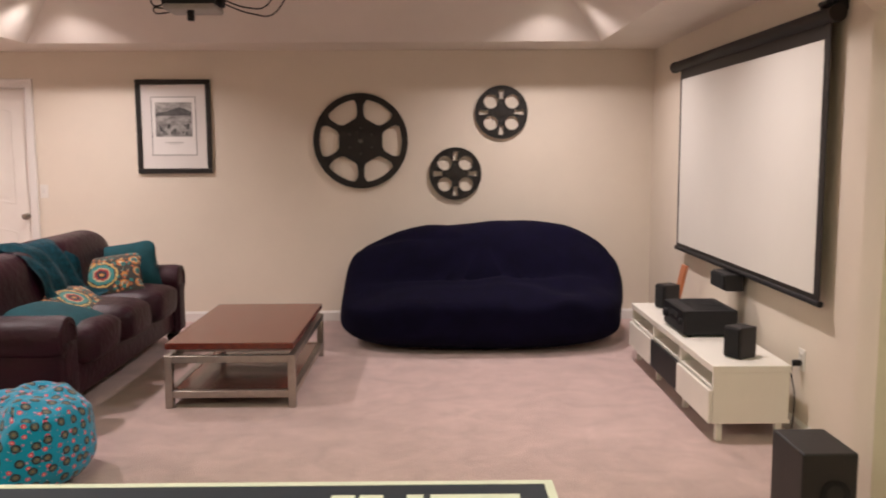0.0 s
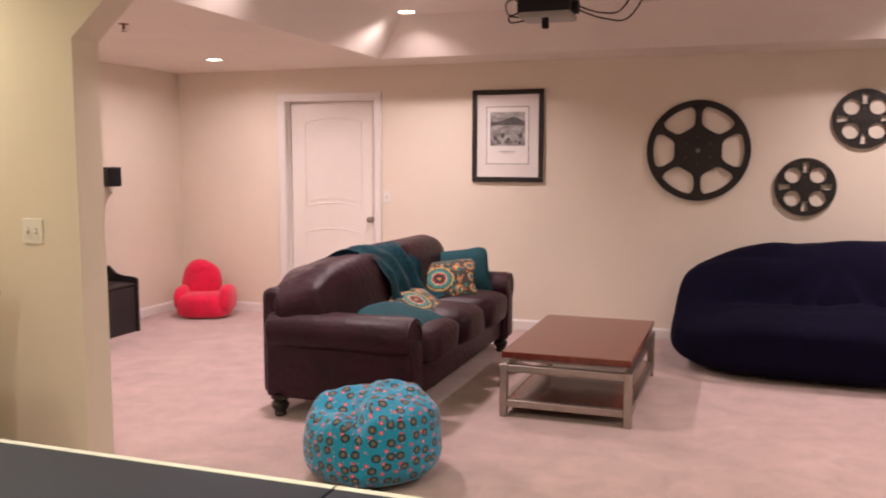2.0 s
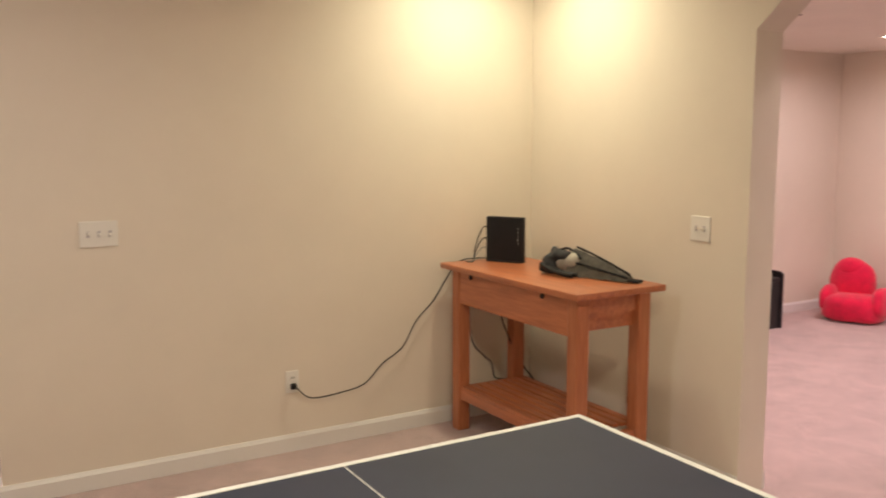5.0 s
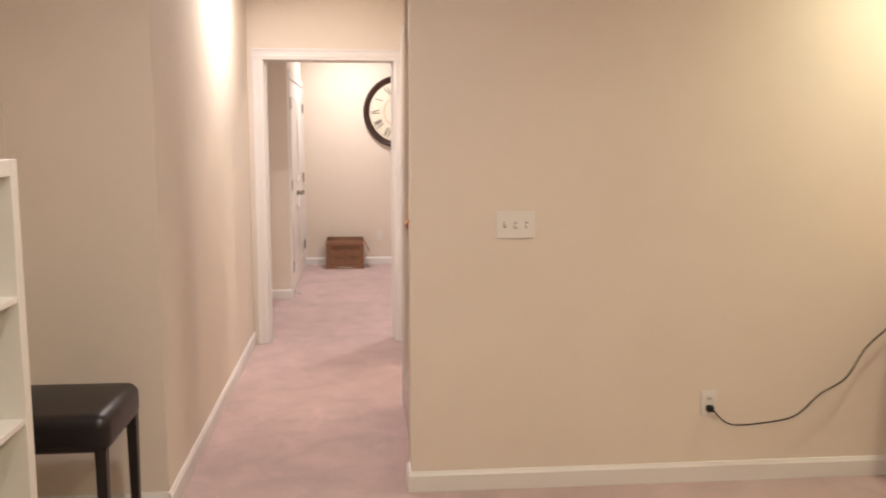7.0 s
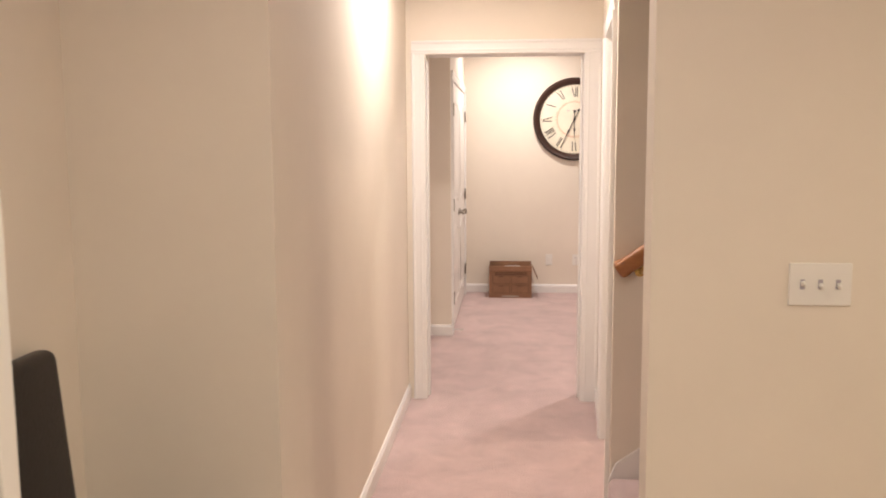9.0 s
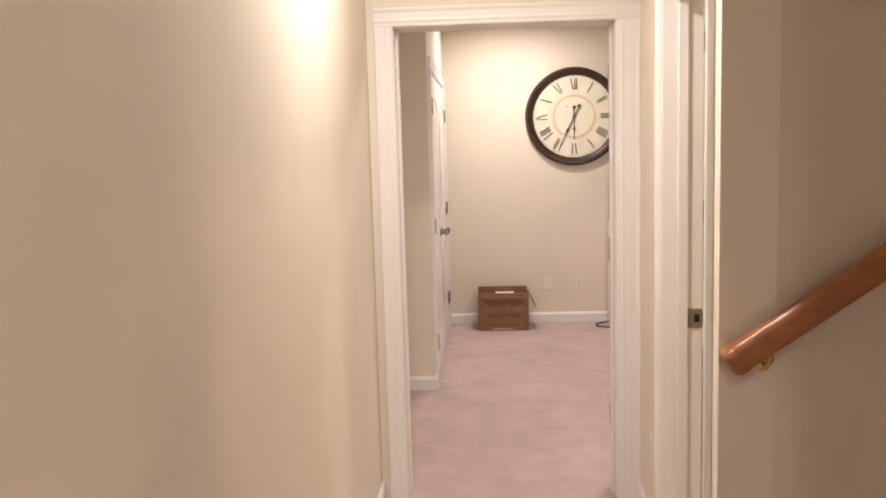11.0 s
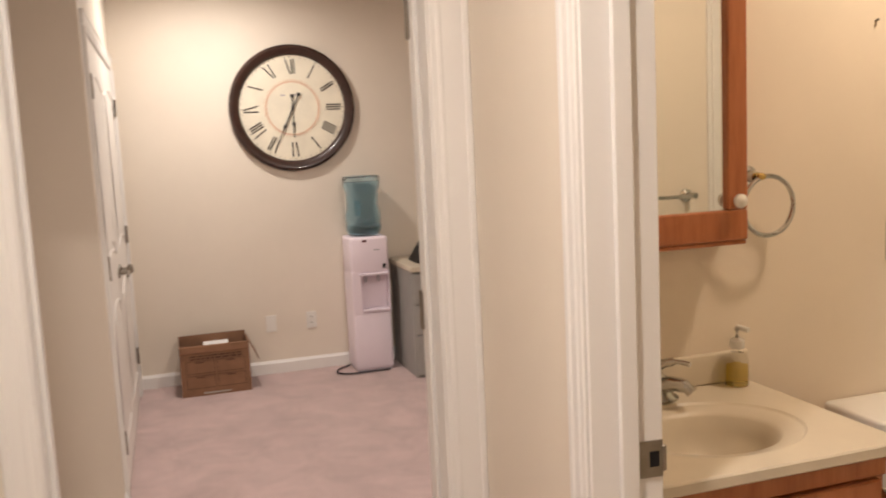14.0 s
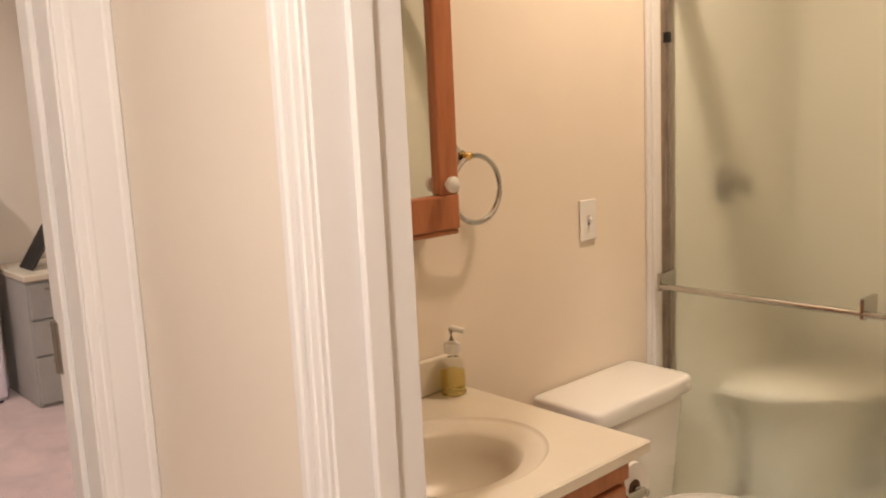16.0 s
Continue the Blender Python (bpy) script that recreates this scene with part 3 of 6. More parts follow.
# bathroom doorway
casing("doorframe_3", HM, B0, B1, DZ, HT + 0.004, "white moulded casing round the open bathroom doorway", 0.06)
st = thing("strike_plate", 0, 0, 0, 0, "worn nickel strike plate on the white jamb", "strike plate")
st.matrix_basis = HM @ pose(B1 - 0.001, -0.116, 0.94)
bm = box(-0.003, 0, -0.016, 0.034, -0.034, 0.034, 0.001, 1)
part("plate", bm, M_NICKEL, st)
part("latch_hole", box(-0.004, -0.0025, -0.008, 0.010, -0.014, 0.014), M_BLACK, st, "dark latch hole")
part("lip", box(-0.006, 0.0, -0.022, -0.014, -0.024, 0.024, 0.002, 1), M_NICKEL, st)

# closet doors in the clock room, both shut; their faces look to +y
for i, (x0, kx) in enumerate(((K1, (K1 - K0) / 2 - 0.07), ((K0 + K1) / 2, 0.07))):
    panel_door("door_%d" % (i + 2), pose(x0, CY + 0.003, 0, 0, 0, 180), (K1 - K0) / 2, 2.048, "closed white closet door with arched panels and lever", kx, i == 0)
bmr = Matrix.Translation((0, CY, 0))
casing("doorframe_4", bmr, K0, K1, DZ, 0.1, "white moulded casing round the double closet doors")
for x in (K1 - 0.01, K0 + 0.03):
    for z in (0.28, 1.05, 1.82):
        hinge("hinge", Matrix.Translation((x, CY + 0.016, z)) @ Matrix.Rotation(math.pi, 4, "Z"), "hinges of the closet doors")

# carpeted stairs
st = thing("staircase", -4.77, 0.165, 0, 0, "carpeted stairs rising between two walls", "stairs", kind="structure")
for i in range(10):
    bm = box(-0.478, 0.498, 0.25 * i, 2.56, 0.182 * i + 0.001, 0.182 * (i + 1), 0.03, 3)
    part("step", bm, M_CARPET, st, smooth=True)
bm = prism([(0.0, 0.001), (0.0, 0.16), (0.03, 0.235), (2.6, 2.06), (2.6, 1.9), (0.4, 0.3), (0.12, 0.001)], 0.016, axis="x")
solid("trim_stairs", bm, M_TRIM, "white skirt board beside the stairs", "trim", m=pose(-5.265, 0.168, 0))
hr = thing("handrail", -5.27, 0.178, 1.042, 0, "varnished oak handrail on brackets up the stair wall", "handrail")
A, Bv = Vector((0.055, 0.02, 0.0)), Vector((0.055, 2.4, 1.6))
d = (Bv - A).normalized()
bm = box(-0.026, 0.026, 0, (Bv - A).length, -0.035, 0.032, 0.018, 4)
part("rail", moved(bm, Matrix.Translation(A) @ Matrix.Rotation(math.asin(d.z), 4, "X")), M_RAIL, hr, smooth=True)
bm = box(-0.055, 0.026, -0.028, 0.024, -0.035, 0.032, 0.018, 4)
part("return_end", moved(bm, Matrix.Translation(A + Vector((0, 0.01, 0.004))) @ Matrix.Rotation(math.asin(d.z), 4, "X")), M_RAIL, hr, smooth=True)
for u in (0.10, 0.8, 1.6):
    p = A + d * u
    bm = tube(smooth_line([(p.x, p.y, p.z - 0.03), (p.x - 0.005, p.y, p.z - 0.06), (p.x - 0.03, p.y, p.z - 0.075), (0.004, p.y, p.z - 0.075)]), 0.007)
    add_lathe(bm, [(0.026, 0), (0.026, 0.004), (0.012, 0.01)], 16, Matrix.Translation((0.0, p.y, p.z - 0.075)) @ Matrix.Rotation(math.pi / 2, 4, "Y"))
    part("bracket", bm, M_BRASS, hr, "brass bracket", True)


# ---- lamps ----
def downlight(x, y, z, watts, color, group, spread=125):
    t = thing("recessed_downlight", x, y, z, 0, "lit recessed downlight with a white trim ring in the ceiling", "downlight", group)
    part("trim_ring", lathe([(0.062, -0.001), (0.066, -0.008), (0.084, -0.006), (0.088, -0.001)], 32, None, False), M_TRIM, t, smooth=True)
    part("lens", lathe([(0.002, -0.0035), (0.064, -0.003)], 28, None, False), M_CANGLOW, t, "glowing lens")
    li = bpy.data.lights.new("downlight", "AREA")
    li.shape, li.size, li.energy, li.color, li.spread = "DISK", 0.15, watts, color, radians(spread)
    lo = new("downlight_lamp", li)
    lo.matrix_basis = pose(x, y, z - 0.012)
    return t


# The pair at y 4.15 is unseen, added to light the theatre's near half.
for x, y in ((-2.33, 6.15), (1.29, 6.15), (-2.33, 4.15), (1.29, 4.15)):
    downlight(x, y, TRAY, 28, PINKISH, "theatre ceiling lights", 138)
for x, y in ((-4.10, 6.21), (-4.10, 3.9)):
    downlight(x, y, SOFFIT, 19, PINKISH, "theatre ceiling lights", 165)
# Beyond the corner lamp, two unseen ones are added as fill for the room.
for x, y, w in ((-3.6, 2.38, 17), (-0.8, 0.8, 36), (1.5, 0.8, 26)):
    downlight(x, y, CEIL, w, YELLOWISH, "games room ceiling lights", 155 if x < -3 else 170)
# The second lamp is unseen, added to brighten the niche and near hall walls.
for x, y, w in ((-5.66, -0.6, 32), (-2.6, -0.2, 18)):
    downlight(x, y, CEIL, w, WARM, "hall ceiling lights", 170)
downlight(-6.36, 1.62, CEIL, 20, (1.0, 0.775, 0.585), "bathroom ceiling light", 172)
# The second lamp is unseen, placed to brighten the closet wall's end face.
for x, y, w in ((-10.02, -0.1, 24), (-7.9, 0.8, 32)):
    downlight(x, y, CEIL, w, WARM, "clock room ceiling lights", 170)


# ---- theatre room things ----
def picture_frame():
    t = thing("framed_print", -1.79, NY, 1.695, 0, "black framed monochrome landscape print on a wide white mat", "picture")
    w, h, f = 0.318, 0.397, 0.042
    for x0, x1, z0, z1 in ((-w, w, h - f, h), (-w, w, -h, -h + f), (-w, -w + f, -h + f, h - f), (w - f, w, -h + f, h - f)):
        part("frame_bar", box(x0, x1, -0.03, -0.002, z0, z1, 0.006, 2), M_REEL, t)
    part("mat_board", box(-w + f, w - f, -0.012, -0.004, -h + f, h - f), M_PICGLASS, t, "white mat board under glass")
    bm = bmesh.new()
    for x0, x1, z0, z1 in ((-0.19, 0.19, 0.247, 0.252), (-0.19, 0.19, -0.243, -0.238), (-0.19, -0.185, -0.24, 0.25), (0.185, 0.19, -0.24, 0.25)):
        add_box(bm, x0, x1, -0.0145, -0.012, z0, z1)
    part("print_border", bm, M_ARTDARK, t)
    part("print_sheet", box(-0.185, 0.185, -0.0135, -0.0125, -0.238, 0.247), M_PAPER, t)
    part("photograph", box(-0.155, 0.155, -0.016, -0.014, -0.085, 0.205), M_ARTGREY, t, "grey photograph of a lake and hills")
    bm = prism([(-0.154, 0.115), (-0.06, 0.128), (0.0, 0.15), (0.05, 0.165), (0.1, 0.15), (0.154, 0.12), (0.154, 0.095), (-0.154, 0.09)], 0.002)
    part("hill", moved(bm, Matrix.Translation((0, -0.0185, 0))), M_ARTDARK, t)
    bm = bmesh.new()
    rnd = random.Random(4)
    for i in range(16):
        x = rnd.uniform(-0.14, 0.13)
        z = rnd.uniform(-0.08, 0.02)
        add_box(bm, x, x + rnd.uniform(0.01, 0.03), -0.0185, -0.0165, z, z + rnd.uniform(0.01, 0.04))
    part("reeds", bm, M_ARTDARK, t)
    bm = bmesh.new()
    add_box(bm, -0.075, 0.075, -0.0155, -0.014, -0.135, -0.131)
    add_box(bm, -0.05, 0.05, -0.0155, -0.014, -0.148, -0.145)
    part("caption_bars", bm, M_ARTGREY, t)


def reel(x, z, radius, kind):
    """A film reel wall decoration standing off the wall: six spokes (big) or four round windows (small)."""
    t = thing("film_reel", x, NY, z, 0, "large black metal film reel with six spokes on the wall" if kind == 6 else "small black metal film reel with four round windows", "wall decoration", "film reels")
    y0, y1 = -0.030, -0.010
    bm = ring_flat(bmesh.new(), radius * 0.87, radius, y0, y1, 64)
    part("rim", bm, M_REEL, t, smooth=True)
    if kind == 6:
        bm = lathe([(0.03, 0), (radius * 0.45, 0), (radius * 0.45, 0.019), (0.03, 0.019)], 40, pose(0, y1, 0, 90, 0, 0), False)
        part("hub", bm, M_REEL, t, smooth=True)
        for k in range(6):
            a = math.pi / 2 + k * math.pi / 3
            r0, r1 = radius * 0.4, radius * 0.9
            line = []
            for u in range(9):
                s = u / 8
                line.append((r0 + (r1 - r0) * s, radius * (0.065 + 0.16 * (2 * s - 1) ** 4)))
            outline = [(r, w) for r, w in line] + [(r, -w) for r, w in reversed(line)]
            bm = prism(outline, y1 - y0 - 0.004)
            moved(bm, Matrix.Translation((0, y0 + 0.002, 0)) @ Matrix.Rotation(-a, 4, "Y"))
            part("spoke", bm, M_REEL, t)
        for k in range(6):
            a = k * math.pi / 3 + math.pi / 2
            part("bolt", lathe([(0.011, 0), (0.011, 0.004), (0.008, 0.006)], 12, pose(radius * 0.27 * math.cos(a), y1 - 0.019, radius * 0.27 * math.sin(a), 90, 0, 0)), M_BOLT, t)
        part("spindle_hole", ring_flat(bmesh.new(), 0.018, 0.034, y0 - 0.002, y1, 24), M_REEL, t, smooth=True)
        part("spindle_pin", lathe([(0.019, 0), (0.019, 0.01)], 16, pose(0, -0.006, 0, 90, 0, 0)), M_GREY, t)
    else:
        # a disc with four round windows and four slots, cut from a fan of quads
        bm = bmesh.new()
        n, m = 96, 26
        def hole(r, a):
            for k in range(4):
                c = math.pi / 4 + k * math.pi / 2
                dx, dz = r * math.cos(a) - radius * 0.57 * math.cos(c), r * math.sin(a) - radius * 0.57 * math.sin(c)
                if math.hypot(dx, dz) < radius * 0.285:
                    return True
                c = k * math.pi / 2
                u, v = r * math.cos(a - c), r * math.sin(a - c)
                if abs(v) < radius * 0.085 and radius * 0.5 < u < radius * 0.84:
                    return True
            return False
        grid = {}
        def vert(i, j):
            key = (i % n, j)
            if key not in grid:
                r = radius * 0.9 * (j + 0.5) / m
                a = 2 * math.pi * i / n
                grid[key] = bm.verts.new((r * math.cos(a), y0 + 0.002, r * math.sin(a)))
            return grid[key]
        for j in range(m):
            for i in range(n):
                r, a = radius * 0.9 * (j + 1) / m, 2 * math.pi * (i + 0.5) / n
                if not hole(r, a):
                    bm.faces.new((vert(i, j), vert(i + 1, j), vert(i + 1, j + 1), vert(i, j + 1)))
        bmesh.ops.recalc_face_normals(bm, faces=bm.faces)
        push = bmesh.ops.extrude_face_region(bm, geom=bm.faces[:])["geom"]
        bmesh.ops.translate(bm, vec=(0, 0.01, 0), verts=[v for v in push if isinstance(v, bmesh.types.BMVert)])
        bmesh.ops.recalc_face_normals(bm, faces=bm.faces)
        part("plate", bm, M_REEL, t)
        for k in range(4):
            a = math.pi / 4 + k * math.pi / 2
            part("window_ring", ring_flat(bmesh.new(), radius * 0.268, radius * 0.298, y0, y0 + 0.014, 32, radius * 0.57 * math.cos(a), radius * 0.57 * math.sin(a)), M_REEL, t, smooth=True)
        part("hub", lathe([(0.012, 0), (0.045, 0), (0.045, 0.012), (0.012, 0.014)], 24, pose(0, y0 + 0.012, 0, 90, 0, 0)), M_REEL, t, smooth=True)
        for k in range(4):
            a = k * math.pi / 2
            part("bolt", lathe([(0.006, 0), (0.006, 0.003)], 10, pose(0.075 * math.cos(a), y0 + 0.004, 0.075 * math.sin(a), 90, 0, 0)), M_BOLT, t)


picture_frame()
reel(-0.2, 1.566, 0.405, 6)
reel(1.005, 1.804, 0.225, 4)
reel(0.61, 1.283, 0.225, 4)


def big_bag():
    t = thing("giant_bean_bag", 0.80, 6.44, 0, 0, "giant navy blue corduroy bean bag sofa slumped against the wall", "bean bag")
    def shape(p):
        x, y, z = p
        # seat in front, raised back behind, a sagging crease between
        line = -0.04 - 0.05 * (1 - (x / 1.0) ** 2)
        back = 1 / (1 + math.exp(-(y - line) * 13))
        z2 = (z + 0.46) / 0.92
        h = 0.44 + 0.46 * back * (1 - 0.22 * (x / 1.1) ** 4) + 0.02 * math.sin(x * 2.3 + 0.6) * back
        h += 0.05 * max(0, -y) * (1 - (x / 1.1) ** 2)
        crease = 0.10 * math.exp(-((y - line + 0.06) / 0.045) ** 2) * max(0, 1 - (x / 1.0) ** 2)
        fold = 0.045 * math.exp(-((y - line - 0.02 - 0.30 * (x - 0.45)) / 0.035) ** 2) * max(0.0, min(1.0, (x - 0.3) * 4))
        fold += 0.025 * math.exp(-((y - line - 0.16 + 0.2 * (x + 0.5)) / 0.04) ** 2) * max(0.0, min(1.0, (-x - 0.1) * 3))
        h -= 0.03 * max(0.0, -x)
        lump = 0.036 * noise.noise(Vector((x * 3.1, y * 4.0, 3)))
        z3 = max(0.0, z2 * (h + lump) - (crease + fold) * z2)
        bulge = 1 - 0.05 * (1 - min(1, z2 * 2.0)) ** 2
        return Vector((x * bulge, y * bulge, z3))
    bm = puff(1.10, 0.645, 0.46, 0.5, 0.70, 110, 60, 0.03, 3.2, 2.0, shape)
    part("cover", bm, M_NAVY, t, smooth=True)
    return t


big_bag()


def small_bag():
    t = thing("bean_bag", -1.462, 3.515, 0, 15, "small turquoise bean bag printed with round owls and flowers", "bean bag")
    def shape(p):
        x, y, z = p
        z2 = (z + 0.25) / 0.5
        fold = 0.13 * math.exp(-((x + 0.10 + 0.25 * y) / 0.04) ** 2) * max(0, -y + 0.1) * 3 * z2 * (1 - 0.4 * z2)
        dent = 0.085 * math.exp(-(((x + 0.16) / 0.12) ** 2 + ((y + 0.12) / 0.14) ** 2)) * z2
        pleat = 0.008 * math.sin(9 * math.atan2(y, x) + 1) * max(0, z2 - 0.45)
        s = 1 - 0.05 * (1 - min(1, z2 * 2.2)) ** 2
        return Vector((x * s, y * s, max(0, z2 * (0.405 + 0.03 * noise.noise(p * 11)) - fold - dent + pleat * 0.6)))
    bm = puff(0.322, 0.322, 0.25, 0.54, 0.95, 110, 56, 0.05, 6.0, 6.0, shape)
    # the print runs round the side panel and straight across the top panel
    bm.normal_update()
    uv = bm.loops.layers.uv.new("print")
    for f in bm.faces:
        c = f.calc_center_median()
        mid = math.atan2(c.y, c.x)
        for lp in f.loops:
            p = lp.vert.co
            if f.normal.z > 0.8:
                lp[uv].uv = (p.x, p.y + 3)
            else:
                a = math.atan2(p.y, p.x)
                a += 2 * math.pi * round((mid - a) / (2 * math.pi))
                lp[uv].uv = (a * 0.34, p.z * 1.15)
    part("cover", bm, M_SPOT, t, smooth=True)


small_bag()


def red_chair():
    t = thing("plush_chair", -4.66, 6.80, 0, 18, "small plush red children's armchair in the corner", "chair")
    def slump(p):
        return Vector((p.x * (1 + 0.10 * max(0, -p.z) / 0.13), p.y, p.z))
    part("seat", moved(puff(0.245, 0.235, 0.12, 0.5, 0.75, 48, 24, 0.06, 7, 1.0, slump), Matrix.Translation((0, -0.02, 0.118))), M_RED, t, smooth=True)
    part("backrest", moved(puff(0.19, 0.115, 0.225, 0.85, 0.9, 40, 26, 0.05, 7, 3.0), Matrix.Translation((-0.055, 0.10, 0.30))), M_RED, t, smooth=True)
    part("headrest", moved(puff(0.125, 0.10, 0.09, 0.95, 0.95, 32, 20, 0.05, 9, 5.0), Matrix.Translation((-0.07, 0.09, 0.445))), M_RED, t, smooth=True)
    for x, h in ((-0.205, 0.12), (0.215, 0.13)):
        part("armrest", moved(puff(0.068, 0.19, h, 0.75, 0.85, 28, 18, 0.05, 8, x), Matrix.Translation((x, -0.01, 0.175))), M_RED, t, smooth=True)


red_chair()


def sofa():
    t = thing("leather_sofa", -1.975, 5.275, 0, 0, "worn dark burgundy leather three-seat sofa with rolled arms and turned feet", "sofa")
    # x: front is +x; y: along the sofa
    L = 1.06
    part("base", box(-0.40, 0.37, -L + 0.04, L - 0.04, 0.12, 0.34, 0.03, 3), M_LEATHER, t, smooth=True)
    part("back_frame", box(-0.46, -0.33, -L + 0.0, L - 0.0, 0.11, 0.745, 0.05, 5), M_LEATHER, t, smooth=True)
    for i, y in enumerate((-0.56, 0.0, 0.56)):
        def crown(p):
            return Vector((p.x, p.y, p.z + 0.035 * math.cos(p.y * 5) * (1 if p.z > 0 else 0)))
        part("seat_cushion", moved(puff(0.37, 0.281, 0.115, 0.5, 0.4, 44, 20, 0.04, 5, i * 3.1, crown), Matrix.Translation((0.085, y, 0.388))), M_LEATHER, t, smooth=True)
    for i, y in enumerate((-0.515, 0.515)):
        def dome(p):
            q = p.y / 0.56
            lift = (0.004 - 0.062 * q * q) if p.z > 0 else 0.0
            return Vector((p.x * (1.08 - 0.2 * q * q), p.y, p.z + lift * min(1.0, max(0.0, p.z) / 0.2)))
        bm = puff(0.20, 0.56, 0.255, 0.5, 0.34, 72, 40, 0.09, 5.0, 5 + i, dome)
        m = Matrix.Translation((-0.225, y, 0.622 + 0.02 * i)) @ Matrix.Rotation(radians(-12), 4, "Y")
        part("back_cushion", moved(bm, m), M_LEATHER, t, smooth=True)
    for s in (-1, 1):
        y = s * (L - 0.07)
        part("arm_panel", box(-0.42, 0.40, y - 0.095, y + 0.095, 0.11, 0.50, 0.025, 3), M_LEATHER, t, smooth=True)
        n = 24
        roll = lathe([(0.02, -0.405), (0.105, -0.405), (0.128, -0.385), (0.125, 0.0), (0.128, 0.37), (0.118, 0.40), (0.09, 0.41), (0.085, 0.402), (0.02, 0.402)], n, Matrix.Translation((0, y + s * 0.02, 0.505)) @ Matrix.Rotation(math.pi / 2, 4, "Y") @ Matrix.Diagonal((0.92, 1.0, 1.0, 1.0)))
        part("arm_roll", roll, M_LEATHER, t, smooth=True)
        part("arm_piping", tube([(0.40, y + s * 0.02 + 0.112 * math.sin(a), 0.505 + 0.105 * math.cos(a)) for a in [2 * math.pi * i / 28 for i in range(28)]], 0.007, 6, True), M_LEATHER, t, smooth=True)
        part("front_facing", box(0.37, 0.415, y - 0.075, y + 0.075, 0.12, 0.48, 0.018, 3), M_LEATHER, t, smooth=True)
    for x in (-0.345, 0.35):
        for y in (-L + 0.0, L - 0.09):
            part("foot", lathe([(0.024, 0.0), (0.034, 0.012), (0.03, 0.03), (0.046, 0.055), (0.05, 0.075), (0.034, 0.095), (0.05, 0.105), (0.05, 0.125)], 20, pose(x, y, 0)), M_DARKWOOD, t, "turned dark wood foot", True)
    t.scale = (1.1, 1.015, 1.0)
    return t


sofa()


def pillow(name, m, material, label, sx=0.23, sz=0.22, thick=0.075, piping=None):
    t = thing(name, 0, 0, 0, 0, label, "cushion")
    t.matrix_basis = m
    def corners(p):
        k = min(1, abs(p.x * p.z) / (sx * sz) * 1.1)
        return Vector((p.x * (1 + 0.12 * k), p.y * (1 - 0.5 * k * k) * (1 - 0.7 * min(1.0, abs(p.z / sz)) ** 3), p.z * (1 + 0.12 * k)))
    part("cover", puff(sx, thick, sz, 0.33, 0.75, 48, 30, 0.05, 7, sx * 20, corners), material, t, smooth=True)
    line = []
    for i in range(48):
        a = 2 * math.pi * i / 48
        c, s = math.cos(a), math.sin(a)
        line.append((sx * math.copysign(abs(c) ** 0.33, c) * 1.04, 0, sz * math.copysign(abs(s) ** 0.33, s) * 1.04))
    part("piping", tube(line, 0.006, 6, True), piping or material, t, smooth=True)


pillow("throw_pillow", Matrix.Translation((-1.91, 6.08, 0.60)) @ Matrix.Rotation(radians(24), 4, "Z") @ Matrix.Rotation(radians(-20), 4, "X") @ Matrix.Rotation(radians(-6), 4, "Y"), M_TEALC, "plain teal throw pillow propped in the sofa corner", 0.255, 0.19)
pillow("throw_pillow", Matrix.Translation((-1.91, 5.74, 0.585)) @ Matrix.Rotation(radians(14), 4, "Z") @ Matrix.Rotation(radians(-42), 4, "X") @ Matrix.Rotation(radians(-8), 4, "Y"), M_FLORAL, "floral throw pillow in orange, teal and black", 0.245, 0.19, 0.075, M_DARKWOOD)
pillow("throw_pillow", Matrix.Translation((-1.87, 5.10, 0.515)) @ Matrix.Rotation(radians(70), 4, "Z") @ Matrix.Rotation(radians(-66), 4, "X"), M_FLORAL, "floral throw pillow lying flat on the sofa seat", 0.25, 0.23, 0.07, M_DARKWOOD)
pillow("throw_pillow", Matrix.Translation((-1.80, 4.68, 0.538)) @ Matrix.Rotation(radians(80), 4, "Z") @ Matrix.Rotation(radians(-80), 4, "X"), M_TEALC, "plain teal throw pillow lying against the sofa arm", 0.22, 0.22, 0.055)


def throw():
    """A plush throw draped over the sofa back and down to the seat."""
    t = thing("throw_blanket", -2.175, 5.22, 0, 0, "fluffy teal throw blanket draped over the sofa back", "blanket")
    prof = smooth_line([(-0.31, 0, 0.46), (-0.305, 0, 0.65), (-0.23, 0, 0.82), (-0.07, 0, 0.905), (0.08, 0, 0.885), (0.18, 0, 0.77), (0.235, 0, 0.64), (0.29, 0, 0.555), (0.36, 0, 0.538)], 8)
    bm = bmesh.new()
    rows = []
    n = 34
    for j, p in enumerate(prof):
        u = j / (len(prof) - 1)
        row = []
        for i in range(n + 1):
            v = i / n - 0.5
            w = 0.62 + 0.06 * math.sin(u * 7)
            off = 0.002 * math.sin(v * 22 + 3 * u) + 0.034 * noise.noise(Vector((v * 6, u * 7, 1)))
            row.append(bm.verts.new((p.x + off * (0.9 if u > 0.5 else 0.4), v * w - 0.05 + 0.20 * (u - 0.5), p.z + off)))
        rows.append(row)
    for a, b in zip(rows, rows[1:]):
        for i in range(n):
            bm.faces.new((a[i], a[i + 1], b[i + 1], b[i]))
    bmesh.ops.solidify(bm, geom=bm.faces[:], thickness=0.022)
    bmesh.ops.recalc_face_normals(bm, faces=bm.faces)
    part("cloth", bm, M_TEAL, t, smooth=True)


throw()


